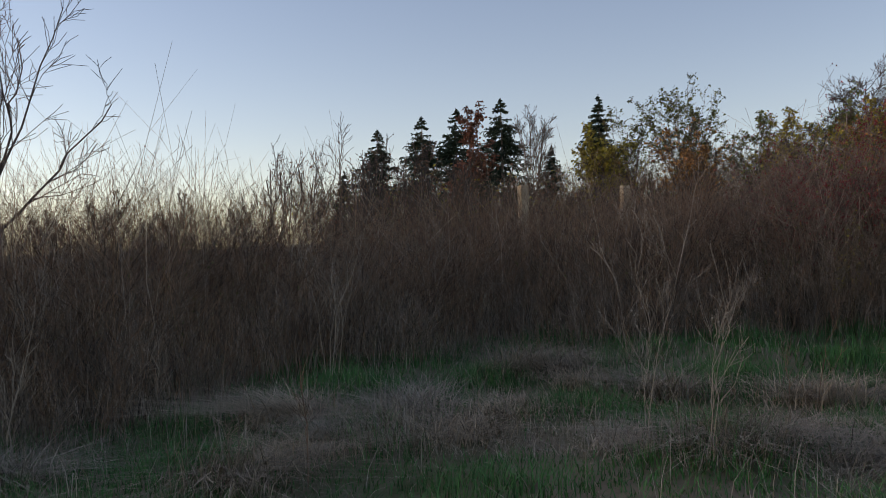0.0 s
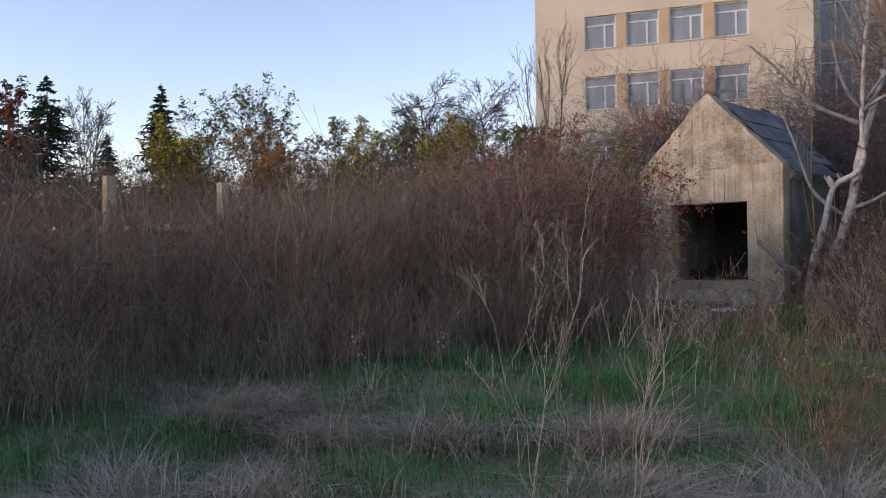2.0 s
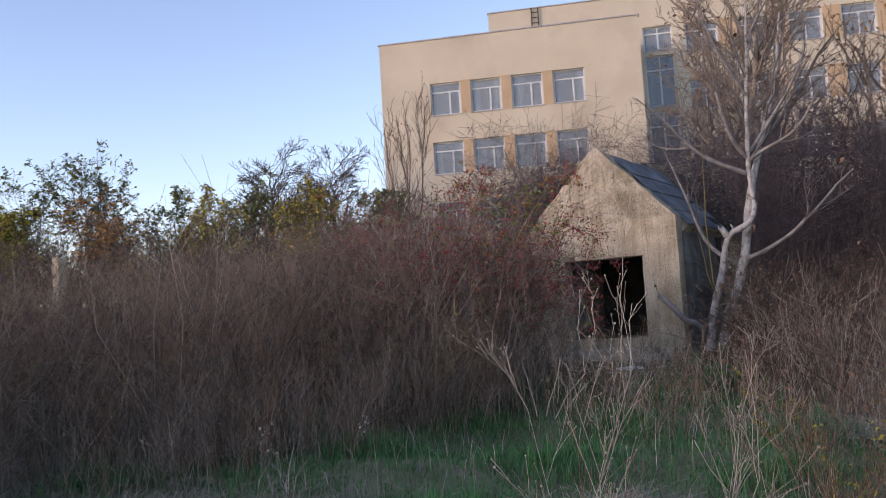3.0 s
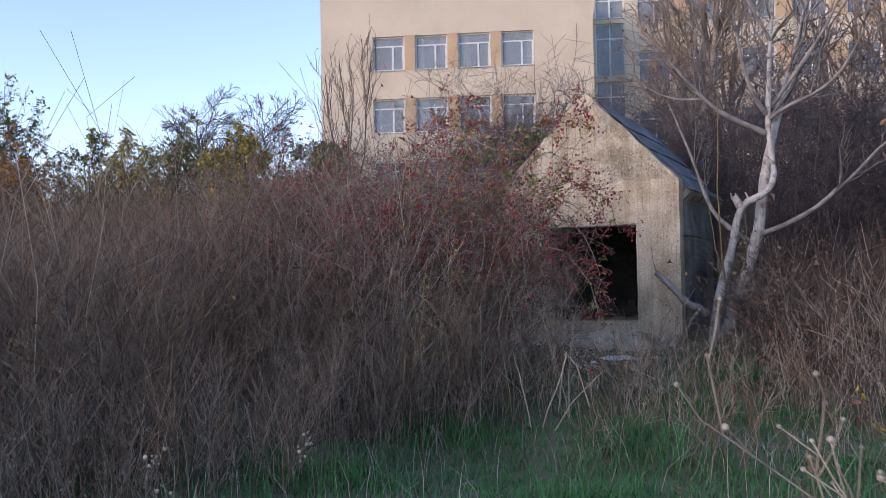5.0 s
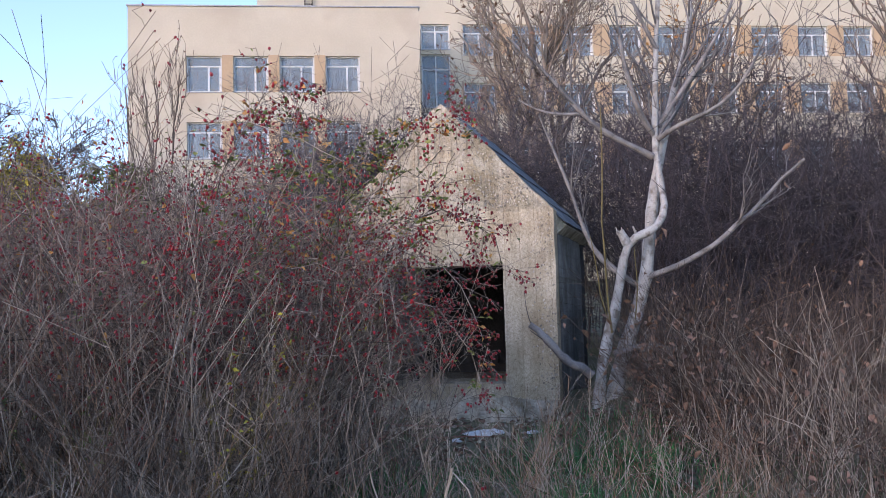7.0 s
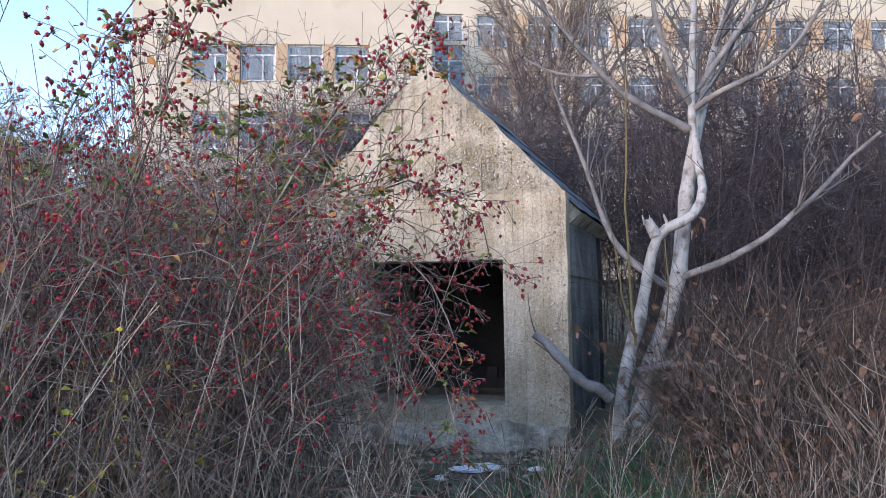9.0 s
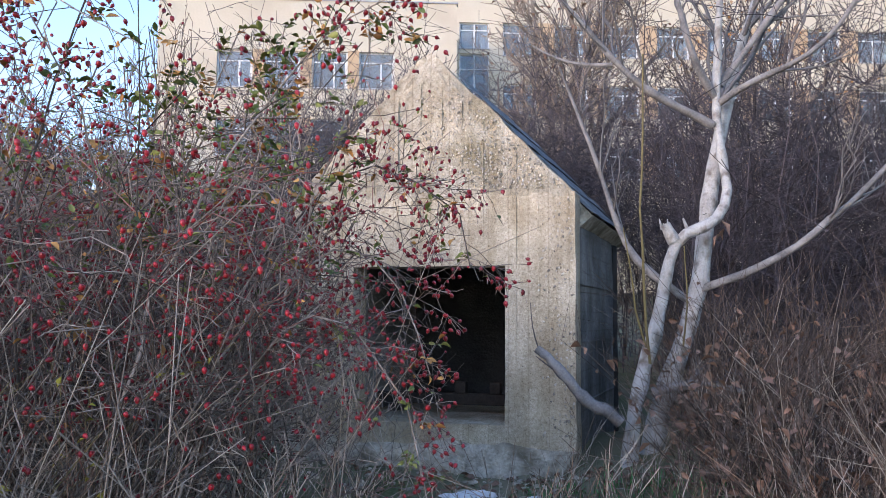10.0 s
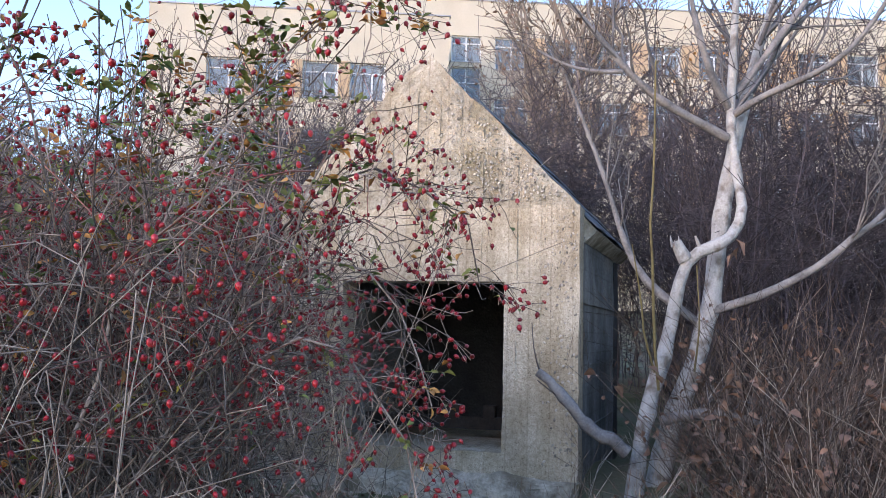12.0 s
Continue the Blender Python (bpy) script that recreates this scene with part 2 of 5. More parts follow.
def empty(name, label, category, group="", kind="", at=None):
    ob = new(name)
    if at is not None:
        ob.matrix_basis = at if isinstance(at, Matrix) else Matrix.Translation(at)
    return tagged(ob, label, category, group, kind)


def unit(v):
    return v / np.maximum(np.linalg.norm(v, axis=-1, keepdims=True), 1e-9)


def tubes(P, R, sides=3):
    """Vertices and quads of N tapered tubes along the points P (N, K, 3) with the radii R (N, K)."""
    N, K = R.shape
    T = unit(np.gradient(P, axis=1))
    ref = np.where(np.abs(T[:, :1, 2:3]) > 0.7, np.array([1.0, 0.13, 0.0]), np.array([0.0, 0.1, 1.0]))
    U = unit(np.cross(T, np.broadcast_to(ref, T.shape)))
    V = np.cross(T, U)
    a = np.arange(sides) * 2 * np.pi / sides
    ring = U[:, :, None] * np.cos(a)[:, None] + V[:, :, None] * np.sin(a)[:, None]
    verts = P[:, :, None] + ring * R[:, :, None, None]
    i = np.arange(N * K * sides).reshape(N, K, sides)
    j = np.roll(i, -1, 2)
    quads = np.stack([i[:, :-1], j[:, :-1], j[:, 1:], i[:, 1:]], -1)
    return verts.reshape(-1, 3), quads.reshape(-1, 4)


def tube_mesh(name, sets, sides=3):
    """One mesh of several (P, R) or (P, R, sides) sets."""
    vs, qs, k = [], [], 0
    for s in sets:
        v, q = tubes(s[0], s[1], s[2] if len(s) > 2 else sides)
        vs.append(v)
        qs.append(q + k)
        k += len(v)
    return mesh_of(name, np.concatenate(vs), np.concatenate(qs), smooth=True)


def path_at(P, u):
    """Points and tangents at u (N, M) in 0..1 along the paths P (N, K, 3)."""
    K = P.shape[1]
    f = np.clip(u * (K - 1), 0, K - 1.001)
    i = f.astype(int)
    w = (f - i)[..., None]
    n = np.arange(P.shape[0])[:, None]
    a, b = P[n, i], P[n, i + 1]
    return a * (1 - w) + b * w, unit(b - a)


def sprout(P, R, count, lo=0.3, hi=1.0, angle=(30, 60), ratio=(0.3, 0.6), thin=0.5, up=0.1, wiggle=0.08, K=4, length=None, tip=0.35, rmin=0.0006):
    """count side branches on each path: their paths and radii."""
    N = P.shape[0]
    u = rng.uniform(lo, hi, (N, count))
    base, tan = path_at(P, u)
    size = np.linalg.norm(np.diff(P, axis=1), axis=2).sum(1)
    ln = size[:, None] * rng.uniform(*ratio, (N, count)) * (1.15 - 0.6 * u) if length is None else rng.uniform(*length, (N, count))
    side = unit(np.cross(tan, unit(rng.normal(size=(N, count, 3)))))
    ang = np.radians(rng.uniform(*angle, (N, count)))[..., None]
    d = tan * np.cos(ang) + side * np.sin(ang)
    d = unit(d + np.array([0, 0, up]))
    s = np.linspace(0, 1, K)
    C = base[:, :, None] + d[:, :, None] * (ln[..., None] * s)[..., None]
    C = C + np.array([0, 0, 1.0]) * (up * 0.6 * ln[..., None] * s ** 2)[..., None]
    C = C + rng.normal(size=(N, count, K, 3)) * (wiggle * ln[..., None] * s)[..., None]
    rb = R[np.arange(N)[:, None], np.clip((u * (R.shape[1] - 1)).astype(int), 0, R.shape[1] - 1)] * thin
    RR = np.maximum(rb[..., None] * (1 - (1 - tip) * s), rmin)
    return C.reshape(-1, K, 3), RR.reshape(-1, K)


def line(points, r0, r1, K=9, wiggle=0.0, smooth=2):
    """One smooth path through the points, tapering from r0 to r1."""
    p = np.array(points, float)
    d = np.r_[0, np.cumsum(np.linalg.norm(np.diff(p, axis=0), axis=1))]
    s = np.linspace(0, d[-1], K)
    q = np.stack([np.interp(s, d, p[:, k]) for k in range(3)], 1)
    for _ in range(smooth):
        q[1:-1] = 0.25 * q[:-2] + 0.5 * q[1:-1] + 0.25 * q[2:]
    q[1:] += rng.normal(size=(K - 1, 3)) * wiggle
    return q[None], np.linspace(r0, r1, K)[None]


def stems(base, height, spread=0.15, r=0.003, K=4, wiggle=0.03, tip=0.35):
    """Upright stems from the points base (N, 3)."""
    N = len(base)
    h = np.broadcast_to(height, (N,))
    s = np.linspace(0, 1, K)
    lean = rng.normal(size=(N, 2)) * spread * h[:, None]
    P = np.repeat(base[:, None], K, 1).astype(float)
    P[:, :, 2] += h[:, None] * s
    P[:, :, :2] += lean[:, None] * (s ** 1.4)[None, :, None]
    P += rng.normal(size=P.shape) * (wiggle * h[:, None] * s)[..., None]
    rr = np.broadcast_to(r, (N,)) * rng.uniform(0.7, 1.3, N)
    return P, rr[:, None] * (1 - (1 - tip) * s)


def blades(base, height, bend=0.5, width=0.004, K=3, comb=None):
    """Grass blades: bent tapering strips with a folded middle, as vertices, quads."""
    N = len(base)
    h = np.broadcast_to(height, (N,)) * rng.uniform(0.6, 1.2, N)
    az = rng.uniform(0, 2 * np.pi, N) if comb is None else comb + rng.normal(size=N) * 0.9
    b = rng.uniform(0.1, 1.0, N) * bend
    d = np.stack([np.cos(az), np.sin(az), np.zeros(N)], 1)
    n = np.stack([-np.sin(az), np.cos(az), np.zeros(N)], 1)
    w = np.broadcast_to(width, (N,)) * rng.uniform(0.7, 1.3, N)
    s = np.linspace(0, 1, K)
    c = base[:, None] + d[:, None] * (h * b)[:, None, None] * (s ** 2)[None, :, None]
    c[:, :, 2] += h[:, None] * (s * (1 - 0.35 * np.minimum(b, 1.2)[:, None] * s))
    half = n[:, None] * (w[:, None] * (1 - 0.85 * s))[..., None]
    mid = c + d[:, None] * (w[:, None] * 0.5 * (1 - s))[..., None]
    v = np.stack([c - half, mid, c + half], 2)
    i = np.arange(N * K * 3).reshape(N, K, 3)
    q = np.stack([i[:, :-1, :2], i[:, :-1, 1:], i[:, 1:, 1:], i[:, 1:, :2]], -1)
    return v.reshape(-1, 3), q.reshape(-1, 4)


def leaf_mesh(name, pos, size=0.03, width=0.5, droop=0.3, flat=0.5, way=None, fine=False):
    """Folded leaves at the points pos, each of two halves meeting at the midrib and curling at the tip."""
    N = len(pos)
    d = rng.normal(size=(N, 3))
    d[:, 2] = d[:, 2] * flat - droop
    d = unit(d) if way is None else unit(way)
    side = unit(np.cross(d, unit(rng.normal(size=(N, 3)) + np.array([0, 0, 1.5]))))
    nrm = np.cross(side, d)
    L = np.broadcast_to(size, (N,)) * rng.uniform(0.6, 1.3, N)
    d, side, nrm = d * L[:, None], side * (L * width)[:, None], nrm * (L * 0.18)[:, None]
    if not fine:
        v = np.stack([pos, pos + 0.45 * d + 0.5 * side + nrm, pos + 0.55 * d, pos + d - 0.8 * nrm, pos + 0.45 * d - 0.5 * side + nrm], 1)
        k = np.arange(N)[:, None] * 5
        tris = np.concatenate([k + np.array(t) for t in ((0, 2, 1), (1, 2, 3), (0, 4, 2), (4, 3, 2))])
        return mesh_of(name, v.reshape(-1, 3), None, tris)
    curl = rng.uniform(-0.4, 1.6, N)[:, None] * nrm
    v = np.stack([pos, pos + 0.35 * d, pos + 0.70 * d - 0.3 * curl, pos + d - 1.2 * curl]
                 + [pos + f * d + g * side + h * nrm - c * curl for sgn in (1, -1) for f, g, h, c in ((0.14, 0.26 * sgn, 0.5, 0), (0.38, 0.50 * sgn, 0.9, 0), (0.66, 0.42 * sgn, 0.7, 0.3), (0.87, 0.20 * sgn, 0.3, 0.8))], 1)
    half_a = [(0, 1, 4), (4, 1, 5), (5, 1, 2), (5, 2, 6), (6, 2, 7), (7, 2, 3)]
    half_b = [(0, 8, 1), (8, 9, 1), (9, 2, 1), (9, 10, 2), (10, 11, 2), (11, 3, 2)]
    k = np.arange(N)[:, None] * 12
    tris = np.concatenate([k + np.array(t) for t in half_a + half_b])
    return mesh_of(name, v.reshape(-1, 3), None, tris)


def rough_up(bm, amount, scale=6.0, seed=0.0):
    for v in bm.verts:
        o = Vector((seed, seed * 0.7, seed * 1.3))
        v.co += noise.noise_vector(v.co * scale + o) * amount


def ground_z(x, y):
    """Height of the ground: a slope that rises towards the hut and levels out far off, with small hummocks."""
    u = 0.065 * np.asarray(x, float) + 0.045 * np.asarray(y, float)
    z = -0.05 + 5.5 * np.tanh(u / 5.5)
    near = np.exp(-((np.asarray(x) - 4) ** 2 + (np.asarray(y) - 5) ** 2) / 160.0)
    z = z + near * 0.035 * (np.sin(2.1 * x + 0.7 * y) + np.sin(1.3 * y - 1.9 * x + 1.0) + 0.6 * np.sin(4.3 * x + 2.9 * y))
    z = z + 0.28 * np.exp(-((np.asarray(x) - 10.3) ** 2 + (np.asarray(y) - 5.2) ** 2 / 0.7))
    return z


def on_ground(xy, dz=0.0):
    return np.column_stack([xy, ground_z(xy[:, 0], xy[:, 1]) + dz])


def scatter_in(n, poly):
    """n points in a polygon of the plan."""
    p = np.array(poly, float)
    lo, hi = p.min(0), p.max(0)
    got = np.zeros((0, 2))
    while len(got) < n:
        q = rng.uniform(lo, hi, (n * 2, 2))
        inside = np.zeros(len(q), bool)
        for (x1, y1), (x2, y2) in zip(p, np.roll(p, -1, 0)):
            c = (y1 > q[:, 1]) != (y2 > q[:, 1])
            inside ^= c & (q[:, 0] < (x2 - x1) * (q[:, 1] - y1) / (y2 - y1 + 1e-12) + x1)
        got = np.concatenate([got, q[inside]])
    return got[:n]


TRODDEN = np.array([(-0.2, 0.6), (-0.5, 1.5), (-0.3, 2.9), (0.2, 3.9), (1.8, 4.85), (3.0, 5.4), (5.2, 5.55)])


def off_path(xy, width):
    """Drops points on the trodden line."""
    d = np.full(len(xy), 9.0)
    for a, b in zip(TRODDEN[:-1], TRODDEN[1:]):
        t = np.clip(((xy - a) @ (b - a)) / ((b - a) @ (b - a)), 0, 1)
        d = np.minimum(d, np.linalg.norm(xy - a - t[:, None] * (b - a), axis=1))
    return xy[d > width]


# ---------------------------------------------------------------- ground
def sheet():
    a = np.unique(np.concatenate([-np.geomspace(12, 900, 26), np.arange(-12, 24, 0.25), np.geomspace(24, 900, 30)]))
    X, Y = np.meshgrid(a, a, indexing="ij")
    v = np.stack([X, Y, ground_z(X, Y)], -1).reshape(-1, 3)
    i = np.arange(X.size).reshape(X.shape)
    q = np.stack([i[:-1, :-1], i[1:, :-1], i[1:, 1:], i[:-1, 1:]], -1)
    return mesh_of("ground", v, q, smooth=True)


tagged(place_mesh("ground", sheet(), M_SOIL), "sloping meadow ground with grass, moss and dead thatch", "ground", kind="structure")

# ---------------------------------------------------------------- concrete hut
HX0, HX1, HY0, HY1, HB, HE, HR, HYM = 10.0, 11.9, 6.09, 7.95, 1.08, 2.60, 3.55, 7.02
OY0, OY1, OB, OT = 6.52, 7.52, 1.18, 2.155
WT = 0.24


def roof_line(y):
    return HR - (HR - HE) * abs(y - HYM) / (HYM - HY0)


def wall_piece(x0, x1, z0, z1, opening, crumble, seed):
    """A piece of a gabled wall between two heights, on a fine grid so that its faces and edges can crumble."""
    bm = bmesh.new()
    ys = sorted(set([HY0, HY1, HYM] + list(np.linspace(HY0, OY0, 9)) + list(np.linspace(OY0, OY1, 20)) + list(np.linspace(OY1, HY1, 9))))
    for y0, y1 in zip(ys[:-1], ys[1:]):
        hole = opening and y0 > OY0 - 1e-6 and y1 < OY1 + 1e-6
        for a, b in ([(z0, OB), (OT, z1)] if hole else [(z0, OB), (OB, OT), (OT, z1)] if opening else [(z0, z1)]):
            n = max(2, int((b - a) / 0.06))
            for k in range(n):
                c = []
                for y, f in ((y0, k), (y1, k), (y1, k + 1), (y0, k + 1)):
                    t = min(b, roof_line(y)) if not opening else b
                    c.append((x0, y, a + (t - a) * f / n))
                if c[2][2] - c[1][2] < 1e-4 and c[3][2] - c[0][2] < 1e-4:
                    continue
                bm.faces.new([bm.verts.new(p) for p in c])
    bmesh.ops.remove_doubles(bm, verts=bm.verts, dist=0.003)
    ex = bmesh.ops.extrude_face_region(bm, geom=bm.faces[:])
    back = [v for v in ex["geom"] if isinstance(v, bmesh.types.BMVert)]
    bmesh.ops.translate(bm, verts=back, vec=(x1 - x0, 0, 0))
    bmesh.ops.recalc_face_normals(bm, faces=bm.faces)
    rough_up(bm, crumble, 5.0, seed)
    rough_up(bm, crumble * 0.6, 21.0, seed + 3)
    return bm


hut = empty("concrete_hut", "small weathered concrete hut with gabled front and square black opening", "hut", at=None)
part("front_wall", wall_piece(HX0, HX0 + WT, HB - 0.3, HE, True, 0.006, 1.0), M_CONC, hut, "board-marked concrete front wall")
part("gable", wall_piece(HX0 - 0.008, HX0 + WT, HE - 0.02, 9.0, False, 0.018, 6.0), M_GABLE, hut, "crumbling pebbly concrete gable")
part("back_wall", wall_piece(HX1 - WT, HX1, HB - 0.3, 9.0, False, 0.006, 9.0), M_INNERSHADE, hut, "concrete back wall with the interior shade in its colour")
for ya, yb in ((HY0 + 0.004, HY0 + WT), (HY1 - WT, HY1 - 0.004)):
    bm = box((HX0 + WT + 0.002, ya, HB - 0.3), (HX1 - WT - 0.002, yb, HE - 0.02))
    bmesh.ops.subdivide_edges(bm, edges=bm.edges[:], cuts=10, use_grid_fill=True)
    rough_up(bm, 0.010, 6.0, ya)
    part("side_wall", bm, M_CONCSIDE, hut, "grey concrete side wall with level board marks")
bm = box((HX0 + 0.02, HY0 + 0.05, OB - 0.35), (HX1 - 0.02, HY1 - 0.05, OB - 0.02))
part("floor_slab", bm, M_CONC, hut)
# sill and rough footing before the opening
bm = box((HX0 - 0.13, HY0 + 0.02, HB - 0.34), (HX0 - 0.004, HY1 + 0.05, HB - 0.01))
bmesh.ops.subdivide_edges(bm, edges=bm.edges[:], cuts=14, use_grid_fill=True)
for vert in bm.verts:
    vert.co.x += 0.09 * (vert.co.z - HB + 0.34) / 0.33 * (HX0 - vert.co.x) / 0.13
rough_up(bm, 0.06, 4.0, 4.0)
rough_up(bm, 0.030, 13.0, 5.0)
foot = part("footing", bm, M_FOOT, hut, "broken rough concrete footing under the opening")
# roof slabs with bitumen sheets
for sgn in (-1, 1):
    w = math.hypot(HYM - HY0, HR - HE) + 0.004
    ang = math.atan2(HR - HE, HYM - HY0)
    yaw_m = Matrix.Translation((0, HYM, HR - 0.185)) @ Matrix.Rotation(-sgn * ang, 4, "X")
    bm = box((HX0 + WT + 0.012, min(0, sgn * w), 0.0), (HX1 + 0.10, max(0, sgn * w), 0.10), m=yaw_m)
    bmesh.ops.subdivide_edges(bm, edges=bm.edges[:], cuts=9, use_grid_fill=True)
    rough_up(bm, 0.014, 5.0, 7.0 + sgn)
    slab = part("roof_slab", bm, M_FOOT, hut, "thin concrete roof slab")
    for k in range(4):
        a0, a1 = 0.01 + k * w / 4, min((k + 1) * w / 4 + 0.05, w - 0.01)
        bm = box((HX0 + WT + 0.002, min(sgn * a0, sgn * a1), 0.116 + 0.010 * (3 - k)), (HX1 + 0.13, max(sgn * a0, sgn * a1), 0.122 + 0.010 * (3 - k)), m=yaw_m)
        bmesh.ops.subdivide_edges(bm, edges=bm.edges[:], cuts=7, use_grid_fill=True)
        rough_up(bm, 0.010, 8.0, k + 11 * sgn)
        part("roofing_sheet", bm, M_ROOF, slab, "worn blue-grey bitumen roofing sheet")
# seams left by the shuttering boards: upright on the front, level on the sides
for y, z0 in ((6.20, HB), (6.31, HB), (6.45, HB), (6.66, OT), (6.80, OT), (6.93, OT), (7.07, OT), (7.22, OT), (7.38, OT), (7.60, HB), (7.76, HB)):
    wob = 0.004 * math.sin(40 * y)
    part("casting_seam", box((HX0 - 0.0045, y - 0.003 + wob, z0 + 0.02), (HX0 + 0.01, y + 0.002 + wob, HE - 0.01)), M_CONC, hut)
    top = roof_line(y) - 0.12
    if top > HE + 0.15 and 6.4 < y < 7.6:
        part("casting_seam", box((HX0 - 0.014, y - 0.003 - wob, HE + 0.03), (HX0, y + 0.003 - wob, top)), M_GABLE, hut)
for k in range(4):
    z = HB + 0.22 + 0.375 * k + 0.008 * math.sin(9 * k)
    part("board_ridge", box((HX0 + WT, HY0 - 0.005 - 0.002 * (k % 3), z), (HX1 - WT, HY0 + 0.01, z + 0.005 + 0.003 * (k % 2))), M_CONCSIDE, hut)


def pebbles(name, spots, material, parent, label):
    """Rounded stones half sunk in a wall face that looks towards -x."""
    bm = bmesh.new()
    for x, y, z, r in spots:
        t = Matrix.Translation((x, y, z)) @ Matrix.Rotation(r * 900, 4, "X") @ Matrix.Diagonal((r * 0.6, r * 1.25, r * 0.8, 1))
        bmesh.ops.create_icosphere(bm, subdivisions=1, radius=1, matrix=t)
    return tagged(part(name, bm, material, parent, label), kind="stuff")


spots = []
while len(spots) < 650:
    y, z = rng.uniform(HY0 + 0.03, 7.1), rng.uniform(HE + 0.02, 3.25)
    if z < roof_line(y) - 0.03 and rng.uniform() < (1.2 - (z - HE)) * np.clip(1.3 - 1.4 * abs(y - 6.45), 0.1, 1):
        spots.append((HX0 - 0.014, y, z, rng.uniform(0.003, 0.0095)))
pebbles("pebble_aggregate", spots, M_STONE, hut, "pebbles showing through the crumbled gable")
spots = [(HX0 - 0.003, HY0 + abs(rng.normal()) * 0.10 + 0.01, rng.uniform(HB + 0.05, HE - 0.02), rng.uniform(0.003, 0.010)) for _ in range(240)]
pebbles("pebble_aggregate", spots, M_STONE, hut, "fine pebbles along the worn corner")
# the hut is a little skewed towards its back
for o in hut.children_recursive:
    for vert in o.data.vertices:
        if vert.co.x > HX0 + WT:
            vert.co.y -= 0.06 * (vert.co.x - HX0 - WT)
# iron bar with brackets inside
bar = empty("iron_rail", "dark iron rail on brackets low inside the hut", "rail")
part("bar", box((10.75, 6.40, 1.22), (10.80, 7.62, 1.30)), M_RUST, bar, bevel=0.006)
for y in (6.75, 7.0, 7.3):
    part("bracket", box((10.74, y - 0.04, 1.30), (10.81, y + 0.04, 1.38)), M_RUST, bar, bevel=0.005)
for y in (6.5, 7.5):
    part("foot", box((10.73, y - 0.03, OB - 0.02), (10.82, y + 0.03, 1.22)), M_RUST, bar, bevel=0.004)

# ---------------------------------------------------------------- building on the rise
# the facades run along (0.3256, -0.9455); local x runs along them, local y away from the camera
BYAW = -71.0


def facade_m(dist):
    n = Vector((0.9455, 0.3256, 0)) * dist
    return Matrix.Translation(n) @ Matrix.Rotation(radians(BYAW), 4, "Z")


def window_unit(parent, x0, x1, z0, z1, style, k):
    """A window in its reveal: frame, mullion, transom, panes, curtain and sill. Local coordinates of the facade."""
    win = new("window")
    win.parent = parent
    win["label"] = "white plastic casement window with transom" if style != "grid" else "dark grid-barred stair window"
    f = 0.07
    bm = bmesh.new()
    for a, b in (((x0, 0.14, z0), (x0 + f, 0.22, z1)), ((x1 - f, 0.14, z0), (x1, 0.22, z1)), ((x0 + f, 0.14, z0), (x1 - f, 0.22, z0 + f)), ((x0 + f, 0.14, z1 - f), (x1 - f, 0.22, z1))):
        box(a, b, bm)
    part("frame", bm, M_PVC, win)
    zt = z1 - (z1 - z0) * 0.28
    xm = x0 + (x1 - x0) * (0.62 if style == "wing" else 0.5)
    part("transom", box((x0 + f, 0.15, zt - 0.035), (x1 - f, 0.21, zt + 0.035)), M_PVC, win)
    part("mullion", box((xm - 0.045, 0.145, z0 + f), (xm + 0.045, 0.215, zt - 0.04)), M_PVC, win)
    if style == "grid":
        part("mullion", box((xm - 0.035, 0.145, zt + 0.04), (xm + 0.035, 0.215, z1 - f)), M_PVC, win)
    else:
        part("sash", box((x1 - f - 0.06, 0.135, z0 + f), (x1 - f, 0.20, zt - 0.04)), M_PVC, win)
    for a, b, c, d in ((x0 + f, xm, z0 + f, zt), (xm, x1 - f, z0 + f, zt), (x0 + f, x1 - f, zt, z1 - f)):
        p = part("pane", box((a, 0.178, c), (b, 0.186, d)), M_GLASS, win)
        p.visible_shadow = False
    part("sill", box((x0 - 0.04, -0.06, z0 - 0.05), (x1 + 0.04, 0.20, z0 - 0.005)), M_SHEETMETAL, win)
    # curtains drawn to the sides
    for a, b in ((x0 + 0.05, x0 + 0.05 + (x1 - x0) * (0.12 + 0.10 * ((k * 7) % 3))), (x1 - 0.05 - (x1 - x0) * (0.10 + 0.12 * ((k * 5) % 2)), x1 - 0.05)):
        n = 14
        xs = np.linspace(a, b, n)
        ysn = 0.36 + 0.03 * np.sin(np.arange(n) * 1.7)
        v = [(x, y, z) for x, y in zip(xs, ysn) for z in (z0, z1)] + [(x, y + 0.012, z) for x, y in zip(xs, ysn) for z in (z0, z1)]
        q = [(2 * i, 2 * i + 2, 2 * i + 3, 2 * i + 1) for i in range(n - 1)] + [(2 * n + 2 * i, 2 * n + 2 * i + 1, 2 * n + 2 * i + 3, 2 * n + 2 * i + 2) for i in range(n - 1)]
        place_mesh("curtain", mesh_of("curtain", v, q), M_CURTAIN, win)
    return win


